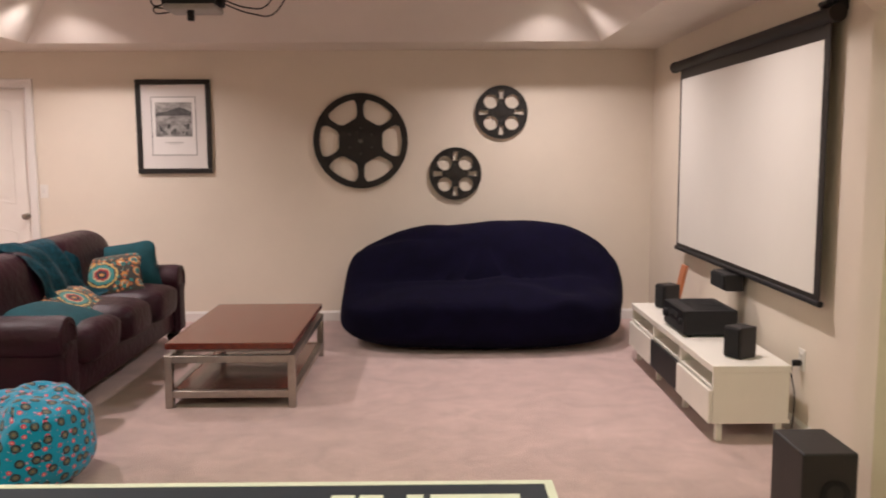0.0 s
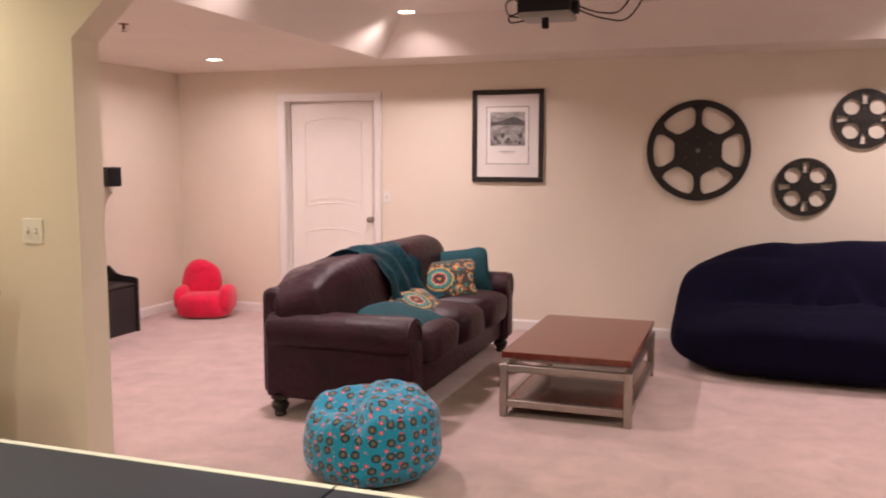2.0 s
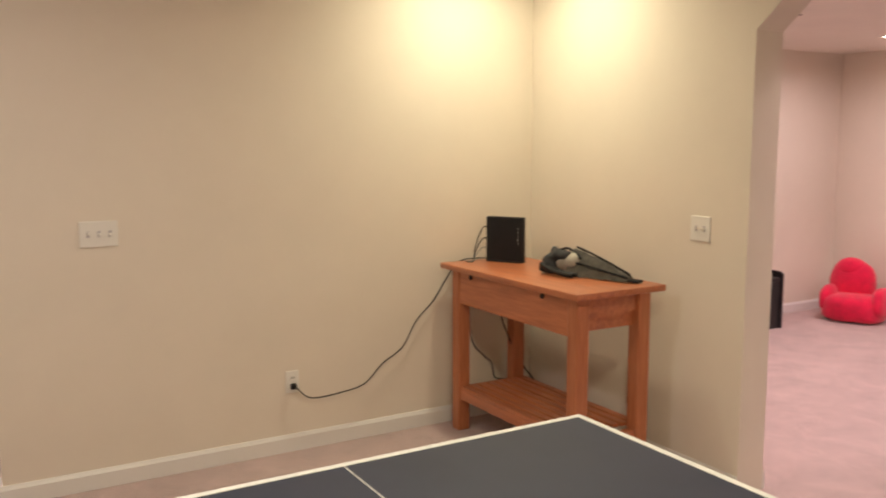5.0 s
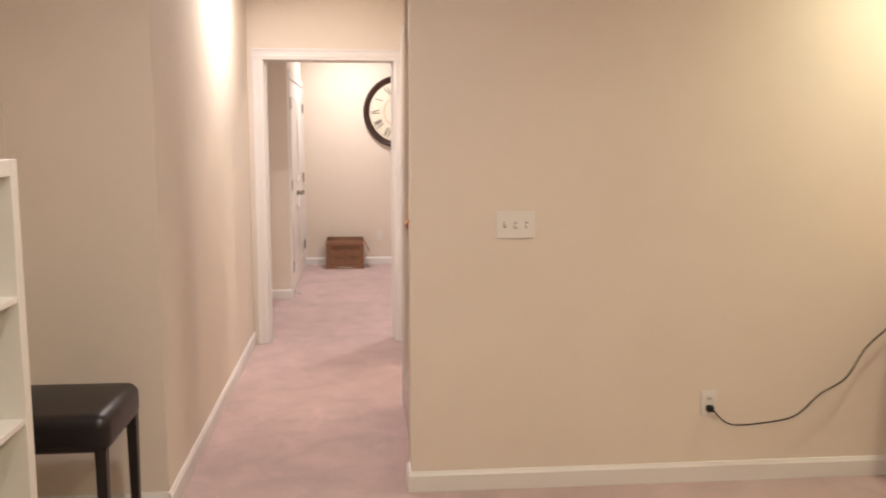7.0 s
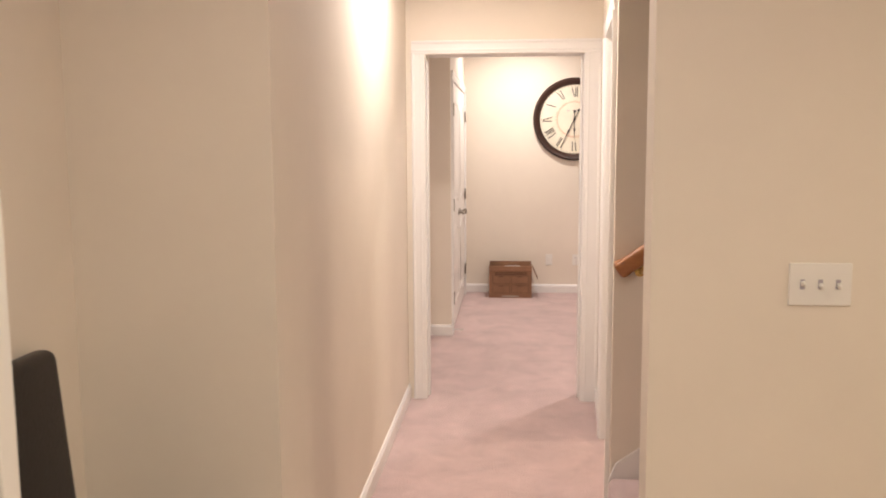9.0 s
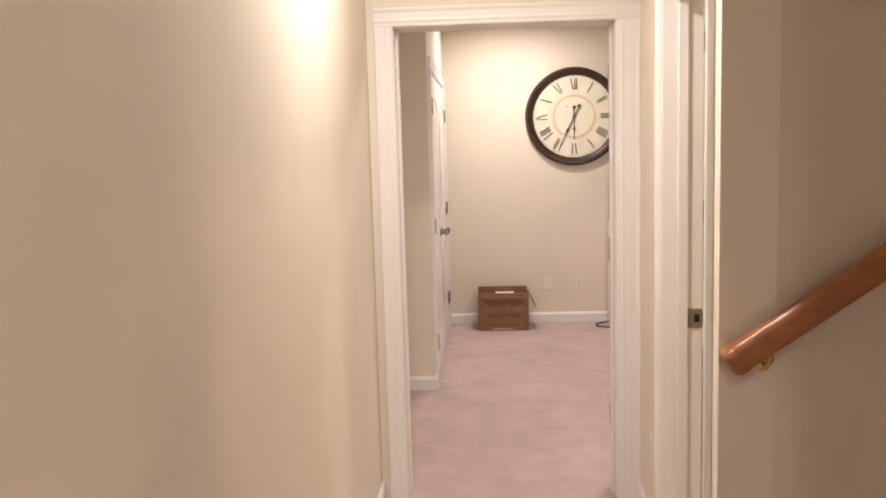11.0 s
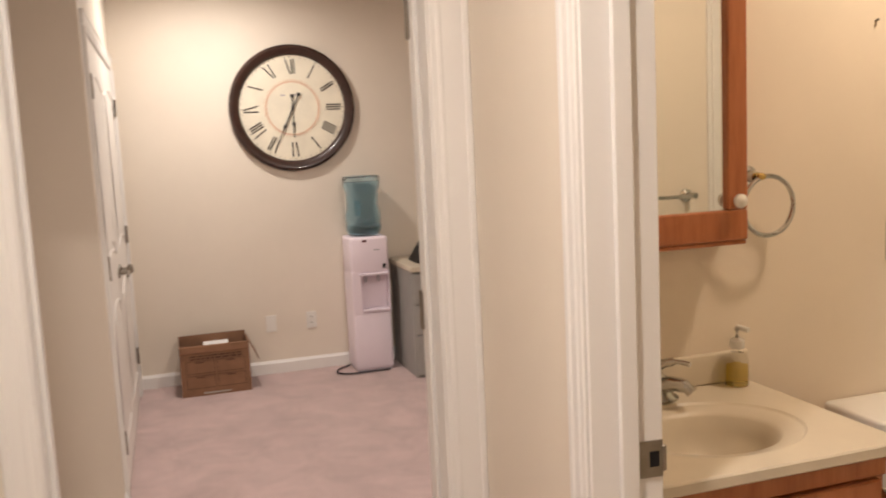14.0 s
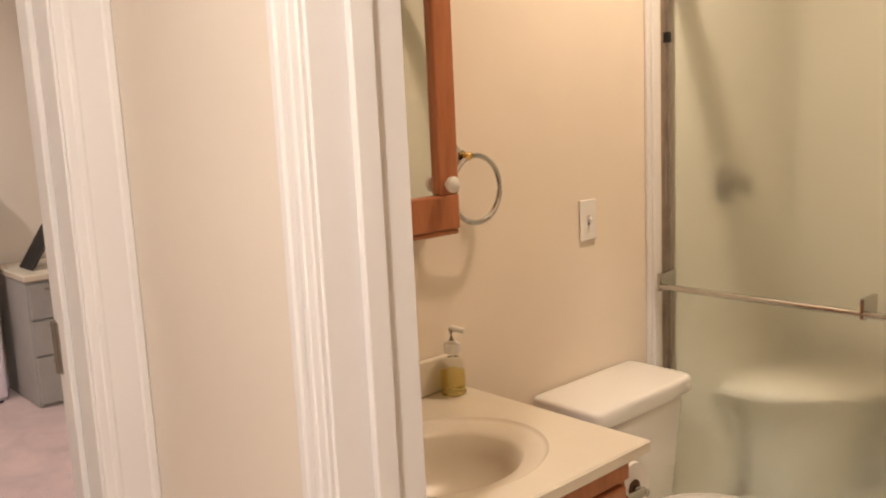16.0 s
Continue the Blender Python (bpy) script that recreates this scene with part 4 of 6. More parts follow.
def coffee_table():
    t = thing("coffee_table", -0.765, 5.25, 0, 0, "cherry wood coffee table on a square steel frame", "table")
    w, l = 0.372, 0.635
    part("tabletop", box(-w, w, -l, l, 0.347, 0.385, 0.004, 2), M_CHERRY, t)
    lx, ly = 0.357, 0.622
    for sx in (-1, 1):
        for sy in (-1, 1):
            part("leg", box(sx * lx - 0.022, sx * lx + 0.022, sy * ly - 0.022, sy * ly + 0.022, 0.0, 0.312, 0.003, 1), M_STEEL, t)
            part("standoff", box(sx * 0.27 - 0.03, sx * 0.27 + 0.03, sy * 0.46 - 0.02, sy * 0.46 + 0.02, 0.31, 0.347), M_BLACK, t, "dark standoff block")
    for z in (0.082, 0.29):
        for s in (-1, 1):
            part("rail", box(-lx + 0.022, lx - 0.022, s * ly - 0.02, s * ly + 0.02, z - 0.021, z + 0.021, 0.003, 1), M_STEEL, t)
            part("rail", box(s * lx - 0.02, s * lx + 0.02, -ly + 0.022, ly - 0.022, z - 0.021, z + 0.021, 0.003, 1), M_STEEL, t)
    for y in (-0.46, 0.46):
        part("cross_bar", box(-lx + 0.02, lx - 0.02, y - 0.015, y + 0.015, 0.297, 0.31), M_STEEL, t)
    part("lower_shelf", box(-lx + 0.02, lx - 0.02, -ly + 0.02, ly - 0.02, 0.078, 0.1, 0.003, 1), M_CHERRY, t)


coffee_table()


def media_bench():
    x0, x1, y0, y1 = 1.83, 2.225, 3.945, 5.735
    t = thing("media_bench", x0, y0, 0, 0, "low white laminate media bench with open bays and drawers", "tv bench")
    D, L = x1 - x0, y1 - y0
    part("top", box(-0.004, D, 0, L, 0.362, 0.40, 0.003, 1), M_WHITE, t)
    part("bottom", box(0, D, 0.002, L - 0.002, 0.10, 0.118), M_WHITE, t)
    part("back_panel", box(D - 0.014, D - 0.002, 0.016, L - 0.016, 0.118, 0.362), M_WHITE, t)
    for y in (0.0, L / 3 - 0.009, 2 * L / 3 - 0.009, L - 0.018):
        part("divider", box(0, D - 0.014, y, y + 0.018, 0.118, 0.362), M_WHITE, t)
    for k in range(3):
        a, b = k * L / 3 + 0.012, (k + 1) * L / 3 - 0.012
        part("shelf", box(0.004, D - 0.015, a, b, 0.27, 0.286), M_WHITE, t)
        if k == 1:
            part("glass_door", box(-0.018, -0.002, a - 0.006, b + 0.006, 0.10, 0.272, 0.002, 1), M_BLACK, t, "smoked black glass front")
        else:
            part("drawer_front", box(-0.02, -0.002, a - 0.006, b + 0.006, 0.10, 0.272, 0.003, 1), M_WHITE, t)
    for x in (0.03, D - 0.06):
        for y in (0.03, L / 3, 2 * L / 3, L - 0.06):
            part("leg", box(x, x + 0.032, y, y + 0.032, 0.0, 0.10, 0.002, 1), M_WHITE, t)


media_bench()

t = thing("av_receiver", 1.88, 4.60, 0.40, 0, "black audio receiver with a dark display on the media bench", "receiver")
part("case", box(0.0, 0.30, 0, 0.43, 0.012, 0.155, 0.004, 2), M_BLACK, t)
part("front_panel", box(-0.014, 0.0, 0.002, 0.428, 0.014, 0.153, 0.003, 1), M_BLACK, t)
part("display", box(-0.0165, -0.013, 0.13, 0.30, 0.09, 0.125), M_GRILLE, t)
part("volume_knob", lathe([(0.026, 0), (0.025, 0.02)], 20, pose(-0.014, 0.37, 0.085, 0, -90, 0)), M_BLACK, t, smooth=True)
part("input_knob", lathe([(0.02, 0), (0.019, 0.016)], 20, pose(-0.014, 0.06, 0.085, 0, -90, 0)), M_BLACK, t, smooth=True)
for y in (0.04, 0.37):
    for x in (0.03, 0.25):
        part("foot", lathe([(0.018, 0), (0.018, 0.012)], 12, pose(x, y, 0)), M_BLACK, t)
for i in range(9):
    part("vent_slot", box(0.06, 0.26, 0.05 + i * 0.04, 0.062 + i * 0.04, 0.155, 0.1565), M_GRILLE, t)


def bookshelf_speaker(x, y, z, rz, w, d, h, label, group=""):
    t = thing("speaker", x, y, z, rz, label, "speaker", group)
    part("cabinet", box(-w / 2, w / 2, -d / 2, d / 2, 0, h, 0.006, 2), M_BLACKWOOD, t)
    part("grille", box(-w / 2 + 0.006, w / 2 - 0.006, -d / 2 - 0.012, -d / 2 + 0.001, 0.008, h - 0.008, 0.005, 2), M_GRILLE, t, "black cloth grille")
    return t


bookshelf_speaker(2.03, 4.14, 0.40, -60, 0.11, 0.12, 0.165, "small black satellite speaker at the bench's end", "satellite speakers")
bookshelf_speaker(2.03, 5.55, 0.40, -70, 0.11, 0.12, 0.165, "small black satellite speaker on the media bench", "satellite speakers")
t = bookshelf_speaker(2.225, 4.93, 0.635, -90, 0.26, 0.11, 0.10, "black centre speaker on a wall bracket below the screen")
part("bracket", box(-0.03, 0.03, 0.05, 0.085, 0.02, 0.08), M_BLACK, t)
t = bookshelf_speaker(-5.075, 6.07, 1.25, 60, 0.12, 0.11, 0.17, "black surround speaker on a white wall bracket", "satellite speakers")
part("bracket", tube([(0, 0.05, 0.06), (0.0, 0.09, 0.0), (0.035, 0.115, -0.06)], 0.014), M_TRIM, t, "white wall bracket", True)
t = thing("wooden_block", 2.13, 5.70, 0.40, 0, "brown wooden board leaning behind the speaker", "board")
part("board", moved(box(-0.012, 0.012, -0.05, 0.05, 0, 0.28, 0.004, 2), Matrix.Rotation(radians(12), 4, "Y")), M_PINEV, t)

t = thing("subwoofer", 1.80, 2.72, 0, 0, "black cube subwoofer standing on the carpet", "subwoofer")
part("cabinet", box(-0.098, 0.098, -0.125, 0.15, 0.02, 0.435, 0.008, 2), M_BLACKWOOD, t)
part("port", lathe([(0.03, 0), (0.045, 0.002), (0.05, 0.005)], 24, pose(0.02, -0.126, 0.29, 90, 0, 0), False), M_BLACK, t, smooth=True)
for x in (-0.08, 0.08):
    for y in (-0.11, 0.12):
        part("foot", lathe([(0.018, 0), (0.02, 0.02)], 12, pose(x, y, 0)), M_BLACK, t)
for z in (0.12, 0.3):
    part("rear_knob", lathe([(0.012, 0), (0.01, 0.014)], 12, pose(0.098, 0.1, z, 0, 90, 0)), M_BLACK, t)


def projection_screen():
    t = thing("projection_screen", 2.25, 4.95, 0, 0, "pulled-down white projection screen with black borders and roller case", "projection screen")
    y0, y1 = -1.28, 1.29
    part("screen_cloth", box(-0.002, 0.0, y0 + 0.10, y1 - 0.12, 0.775, 2.03), M_SCREEN, t)
    part("side_border", box(-0.0035, 0.0015, y0 + 0.06, y0 + 0.12, 0.76, 2.06), M_INK, t, "black masking border")
    part("side_border", box(-0.0035, 0.0015, y1 - 0.135, y1 - 0.105, 0.76, 2.06), M_INK, t, "black masking border")
    part("top_border", box(-0.0035, 0.0015, y0 + 0.12, y1 - 0.135, 1.99, 2.06), M_INK, t, "black masking border")
    part("bottom_border", box(-0.0035, 0.0015, y0 + 0.12, y1 - 0.135, 0.765, 0.79), M_INK, t, "black masking border")
    part("weight_bar", tube([(0, y0 + 0.05, 0.752), (0, y1 - 0.09, 0.752)], 0.016, 12), M_BLACK, t, smooth=True)
    part("roller_case", tube([(0.005, y0 + 0.03, 2.095), (0.005, y1 + 0.06, 2.095)], 0.038, 18), M_BLACK, t, smooth=True)
    for y in (y0 + 0.01, y1 + 0.06):
        part("end_cap", tube([(0.005, y, 2.095), (0.005, y + 0.02, 2.095)], 0.042, 18), M_REEL, t, smooth=True)
    for y in (y0 + 0.02, y0 + 0.16):
        part("wall_bracket", box(0.005, 0.058, y, y + 0.05, 2.11, 2.17, 0.004, 1), M_BLACK, t)
    part("hanger", box(-0.03, 0.056, y0 + 0.05, y0 + 0.15, 2.14, 2.16, 0.004, 1), M_BLACK, t)


projection_screen()


def projector():
    t = thing("projector", -0.87, 4.5, 2.235, 0, "black ceiling projector with dangling cables", "projector")
    part("body", box(-0.14, 0.14, -0.11, 0.11, 0.012, 0.11, 0.02, 3), M_BLACK, t, smooth=True)
    part("base_shell", box(-0.13, 0.145, -0.115, 0.10, -0.004, 0.03, 0.012, 2), M_GREY, t, smooth=True)
    part("lens", lathe([(0.036, 0), (0.04, 0.03), (0.03, 0.032)], 20, pose(0.14, 0.0, 0.06, 0, 90, 0)), M_BLACK, t, smooth=True)
    part("pole", tube([(0, 0, 0.1), (0, 0, TRAY - 2.235)], 0.022, 14), M_BLACK, t, smooth=True)
    part("mount_plate", box(-0.11, 0.11, -0.08, 0.08, 0.11, 0.125, 0.003, 1), M_BLACK, t)
    part("cable_plug", box(-0.005, 0.03, -0.10, -0.07, -0.06, 0.0, 0.006, 2), M_BLACK, t)
    for pts in ([(-0.13, 0, 0.05), (-0.20, -0.02, 0.03), (-0.22, -0.02, 0.09), (-0.17, 0, 0.12), (-0.08, 0, 0.13)],
                             [(-0.12, 0, 0.0), (-0.19, -0.02, -0.01), (-0.20, -0.02, 0.02), (-0.14, 0, 0.02), (-0.10, 0, 0.04)],
                             [(-0.1, 0, 0.08), (-0.18, 0.02, 0.12), (-0.15, 0.02, 0.2), (-0.04, 0, 0.2)],
                             [(0.13, 0, 0.08), (0.28, 0.05, 0.03), (0.40, 0.1, 0.07), (0.52, 0.2, TRAY - 2.235)],
                             [(0.13, 0, 0.06), (0.30, 0.06, 0.0), (0.44, 0.12, 0.03), (0.60, 0.22, TRAY - 2.235)]):
        part("cable", tube(smooth_line(pts, 8), 0.0045, 6), M_BLACK, t, smooth=True)


projector()


def chest():
    t = thing("toy_chest", -4.97, 5.55, 0, 0, "dark brown wooden storage bench against the wall", "chest")
    part("box_body", box(-0.18, 0.19, -0.42, 0.42, 0.0, 0.40, 0.006, 2), M_BLACKWOOD, t)
    part("lid", box(-0.16, 0.20, -0.39, 0.39, 0.405, 0.43, 0.006, 2), M_BLACKWOOD, t)
    for y in (-0.43, 0.405):
        bm = prism([(-0.19, 0.0), (0.205, 0.0), (0.205, 0.455), (0.17, 0.475), (0.06, 0.48), (-0.02, 0.50), (-0.09, 0.56), (-0.19, 0.58)], 0.025)
        part("side_panel", moved(bm, Matrix.Translation((0, y, 0))), M_BLACKWOOD, t)
    part("back_rail", box(-0.19, -0.165, -0.40, 0.40, 0.40, 0.57, 0.004, 1), M_BLACKWOOD, t)


chest()


# ---- games room things ----
def tennis_table():
    x0, x1, y0, y1 = -2.055, 0.686, 0.042, 1.567
    t = thing("tennis_table", x0, y0, 0, 0, "dark table tennis table with white edge lines", "games table")
    W, D = x1 - x0, y1 - y0
    half = W / 2
    for a, b in ((0, half - 0.003), (half + 0.003, W)):
        part("table_half", box(a, b, 0, D, 0.738, 0.76, 0.002, 1), M_TABLE, t)
        for p in ((a, b, 0.0, 0.02), (a, b, D - 0.02, D)):
            part("side_line", box(p[0], p[1], p[2], p[3], 0.7602, 0.7614), M_LINE, t, "white painted line")
        part("centre_line", box(a, b, D / 2 - 0.0015, D / 2 + 0.0015, 0.7602, 0.7612), M_LINE, t, "thin white centre line")
        part("apron", box(a + 0.01, b - 0.01, 0.012, 0.03, 0.68, 0.738), M_BLACK, t)
        part("apron", box(a + 0.01, b - 0.01, D - 0.03, D - 0.012, 0.68, 0.738), M_BLACK, t)
    for a in (0.0, W - 0.02):
        part("end_line", box(a, a + 0.02, 0.02, D - 0.02, 0.7602, 0.7614), M_LINE, t, "white painted line")
    for x in (0.25, half - 0.25, half + 0.25, W - 0.25):
        for y in (0.2, D - 0.2):
            part("leg", box(x - 0.025, x + 0.025, y - 0.025, y + 0.025, 0, 0.738, 0.004, 1), M_BLACK, t)
    # plain white shapes where a maker's mark is printed near the corner
    bm = bmesh.new()
    for x, w in ((W - 0.48, 0.05), (W - 0.42, 0.05), (W - 0.32, 0.035), (W - 0.27, 0.19)):
        add_box(bm, x, x + w, D - 0.16, D - 0.075, 0.7602, 0.7612)
    part("printed_mark", bm, M_LINE, t, "white printed shapes")
    return t


tennis_table()


def side_table():
    x0, x1, y0, y1, h = -4.09, -2.945, 2.285, 2.805, 0.91
    t = thing("console_table", x0, y0, 0, 0, "orange pine console table with a drawer and slatted lower shelf", "table")
    W, D = x1 - x0, y1 - y0
    part("tabletop", box(0, W, 0, D, h - 0.03, h, 0.006, 2), M_PINE, t, smooth=True)
    lx, ly, s = 0.05, 0.045, 0.07
    for x in (lx, W - lx - s):
        for y in (ly, D - ly - s):
            part("leg", box(x, x + s, y, y + s, 0, h - 0.03, 0.006, 2), M_PINEV, t)
    part("drawer_front", box(lx + s, W - lx - s, ly + 0.005, ly + 0.025, h - 0.21, h - 0.03, 0.003, 1), M_PINE, t)
    for x in (0.235, W - 0.30):
        part("drawer_knob", lathe([(0.007, 0), (0.013, 0.005), (0.010, 0.012)], 14, pose(x, ly + 0.005, h - 0.055, 90, 0, 0)), M_BLACK, t, "small black knob")
    part("back_apron", box(lx + s, W - lx - s, D - ly - 0.03, D - ly - 0.01, h - 0.15, h - 0.03), M_PINE, t)
    for x in (lx + 0.02, W - lx - 0.04):
        outline = [(0, 0), (D - 2 * ly - 2 * s, 0), (D - 2 * ly - 2 * s, -0.085)]
        n = 10
        outline += [((D - 2 * ly - 2 * s) * (1 - i / n), -0.085 - 0.022 * math.sin(math.pi * i / n)) for i in range(1, n)] + [(0, -0.085)]
        part("side_apron", moved(prism(outline, 0.02, axis="x"), Matrix.Translation((x, ly + s, h - 0.03))), M_PINE, t)
        inner = x + 0.022 if x < W / 2 else x - 0.014
        part("drawer_side", box(inner, inner + 0.012, ly + s, D - ly - s, h - 0.19, h - 0.032), M_PINE, t)
        part("shelf_rail", box(x - 0.01, x + 0.03, ly + s, D - ly - s, 0.19, 0.23, 0.003, 1), M_PINE, t)
    n = 8
    for i in range(n):
        y = ly + 0.01 + i * (D - 2 * ly - 0.05) / (n - 1)
        part("slat", box(lx + 0.075, W - lx - 0.075, y, y + 0.042, 0.231, 0.248, 0.003, 1), M_PINE, t)
    part("shelf_front_rail", box(lx + s, W - lx - s, ly + 0.01, ly + 0.03, 0.175, 0.23, 0.002, 1), M_PINE, t)


side_table()

t = thing("router", -3.93, 2.60, 0.91, 30, "upright black router with cables on the pine table", "router")
part("case", box(-0.108, 0.108, -0.02, 0.02, 0.008, 0.243, 0.006, 2), M_BLACK, t)
part("stand", box(-0.106, 0.106, -0.028, 0.028, 0, 0.008, 0.003, 1), M_BLACK, t)
for i in range(5):
    part("indicator", box(0.078, 0.084, -0.0215, -0.0195, 0.10 + i * 0.02, 0.106 + i * 0.02), M_GREY, t)
for k, z in enumerate((0.06, 0.11, 0.17)):
    part("cable", tube(smooth_line([(-0.10, 0.0, z), (-0.14, 0.01, z + 0.01), (-0.165, -0.03, z * 0.5), (-0.15, -0.09, 0.006), (-0.17, -0.13, 0.006)], 6), 0.0035, 6), M_BLACK if k else M_GREY, t, smooth=True)

def mesh_bag():
    """A slack bag with black-bound grey mesh sides, its mouth bundled at one end and its corner trailing off at the other."""
    t = thing("mesh_bag", -3.385, 2.615, 0.91, 14, "crumpled grey mesh bag with black binding on the table", "bag")
    part("bundle", moved(puff(0.075, 0.07, 0.058, 0.8, 0.8, 44, 24, 0.8, 17, 3.0), Matrix.Translation((-0.09, 0.02, 0.058))), M_BAG, t, smooth=True)
    part("lining", moved(puff(0.06, 0.045, 0.05, 0.8, 0.8, 36, 18, 0.5, 16, 8.0), Matrix.Translation((-0.015, 0.0, 0.055))), M_BAGLIGHT, t, smooth=True)
    bm = bmesh.new()
    rows = []
    n = 14
    for i in range(n + 1):
        u = i / n
        row = []
        for j in range(13):
            v = j / 12
            ridge = (0.125 - 0.105 * u ** 1.2) * math.sin(math.pi * min(1, v * 1.1)) ** 0.8
            z = 0.004 + ridge + 0.012 * noise.noise(Vector((u * 5, v * 6, 2)))
            row.append(bm.verts.new((0.0 + 0.33 * u, (0.085 - 0.05 * u) * (2 * v - 1) + 0.03 - 0.02 * u, max(0.003, z))))
        rows.append(row)
    for a, b in zip(rows, rows[1:]):
        for j in range(12):
            bm.faces.new((a[j], b[j], b[j + 1], a[j + 1]))
    bmesh.ops.solidify(bm, geom=bm.faces[:], thickness=0.004)
    bmesh.ops.recalc_face_normals(bm, faces=bm.faces)
    part("mesh_side", bm, M_BAGMESH, t, smooth=True)
    for v in (0.12, 0.5):
        part("binding", tube(smooth_line([(0.33 * u, (0.085 - 0.05 * u) * (2 * v - 1) + 0.03 - 0.02 * u, 0.012 + (0.125 - 0.105 * u ** 1.2) * math.sin(math.pi * min(1, v * 1.1)) ** 0.8) for u in (0.02, 0.25, 0.5, 0.75, 0.98)], 6), 0.005, 6), M_BLACK, t, "black binding tape", True)
    part("corner_tab", moved(box(-0.03, 0.04, -0.022, 0.022, 0, 0.012, 0.004, 2), Matrix.Translation((0.34, 0.01, 0.004))), M_BLACK, t, "black corner tab")
    for k, dy in enumerate((0.0, 0.03)):
        part("grip", tube(smooth_line([(-0.13, -0.05 - dy, 0.03 + 0.02 * k), (-0.05, -0.075 - dy, 0.03), (0.02, -0.08 - dy, 0.02), (0.08, -0.075 - dy, 0.016)], 6), 0.0105, 10), M_BLACK, t, "black padded grip", True)
    part("strap", tube(smooth_line([(-0.12, 0.03, 0.10), (-0.05, 0.02, 0.125), (0.02, 0.0, 0.11), (0.07, -0.03, 0.09)], 6), 0.007, 8), M_BLACK, t, smooth=True)


mesh_bag()


def plate(name, m, gangs, kind, label, category, group=""):
    """A wall plate in the plane y=0 of m, standing out to -y, with toggles or sockets."""
    t = thing(name, 0, 0, 0, 0, label, category, group)
    t.matrix_basis = m
    w = 0.035 + 0.023 * (gangs - 1)
    part("cover", box(-w, w, -0.006, 0, -0.057, 0.057, 0.003, 2), M_PLATE, t)
    for i in range(gangs):
        x = (i - (gangs - 1) / 2) * 0.046
        if kind == "toggle":
            part("toggle_slot", box(x - 0.006, x + 0.006, -0.0066, -0.0058, -0.013, 0.013), M_COOLDARK, t)
            part("toggle", moved(box(-0.0045, 0.0045, -0.014, 0, -0.006, 0.006, 0.002, 1), Matrix.Translation((x, -0.005, 0.0)) @ Matrix.Rotation(radians(25 if i else -25), 4, "X")), M_PLATE, t)
        elif kind == "rocker":
            part("rocker", box(x - 0.016, x + 0.016, -0.0085, -0.005, -0.033, 0.033, 0.002, 1), M_PLATE, t)
        else:
            for z in (-0.02, 0.02):
                part("socket", box(x - 0.016, x + 0.016, -0.008, -0.005, z - 0.014, z + 0.014, 0.004, 2), M_PLATE, t)
                for dx in (-0.007, 0.005):
                    part("slot", box(x + dx, x + dx + 0.003, -0.0085, -0.0078, z - 0.004, z + 0.006), M_INK, t)
    return t


E90 = Matrix.Rotation(math.pi / 2, 4, "Z")
plate("light_switch", Matrix.Translation((-4.15, 0.582, 1.155)) @ E90, 3, "toggle", "white triple toggle switch plate on the yellow wall", "light switch")
t = plate("outlet", Matrix.Translation((-4.15, 1.456, 0.36)) @ E90, 1, "socket", "white wall outlet with a black plug in it", "outlet")
part("plug", box(-0.014, 0.014, -0.035, -0.008, -0.034, -0.006, 0.005, 2), M_BLACK, t, "black plug")
plate("light_switch", pose(-2.87, WB0, 1.165), 2, "toggle", "white double switch plate beside the opening", "light switch")
plate("light_switch", pose(-2.93, NY, 1.15), 1, "toggle", "white switch plate beside the theatre door", "light switch")
t = plate("outlet", Matrix.Translation((2.31, 4.02, 0.41)) @ Matrix.Rotation(-math.pi / 2, 4, "Z"), 1, "socket", "white outlet with a black plug behind the media bench", "outlet")
part("plug", box(-0.016, 0.016, -0.05, -0.008, -0.03, 0.0, 0.006, 2), M_BLACK, t, "black plug")
t = thing("power_cord", 2.27, 4.02, 0.0, 0, "black cord hanging from the outlet to the carpet", "cord")
part("cord", tube(smooth_line([(-0.005, 0.0, 0.395), (-0.02, -0.01, 0.34), (-0.005, -0.02, 0.25), (0.0, -0.01, 0.12), (-0.02, -0.03, 0.012), (-0.06, -0.12, 0.006), (-0.14, -0.10, 0.006)], 8), 0.0032, 6), M_BLACK, t, smooth=True)

t = thing("power_cord", -4.13, 1.46, 0.34, 0, "thin dark power cord looping from the outlet to the table", "cord")
part("cord", tube(smooth_line([(0.02, 0.0, 0.0), (0.03, 0.08, -0.065), (0.04, 0.26, -0.055), (0.03, 0.38, -0.03), (0.03, 0.48, 0.06), (0.025, 0.60, 0.13), (0.015, 0.69, 0.26), (0.01, 0.80, 0.36), (0.012, 0.87, 0.46), (0.02, 0.95, 0.56), (0.06, 1.05, 0.58), (0.15, 1.10, 0.583)], 8), 0.0036, 6), M_REEL, t, smooth=True)
t = thing("power_cord", -4.135, 2.5, 0.0, 0, "grey cord hanging down the wall behind the pine table", "cord")
part("cord", tube(smooth_line([(0.0, -0.06, 0.80), (0.0, -0.03, 0.70), (0.005, -0.01, 0.62), (0.0, 0.02, 0.44), (0.0, 0.10, 0.345), (0.0, 0.15, 0.30), (0.0, 0.17, 0.215), (0.005, 0.22, 0.195), (0.01, 0.27, 0.19)], 8), 0.0042, 6), M_GREYCORD, t, smooth=True)
t = thing("power_cord", -4.05, 2.62, 0.0, 0, "dark cord hanging behind the pine table", "cord")
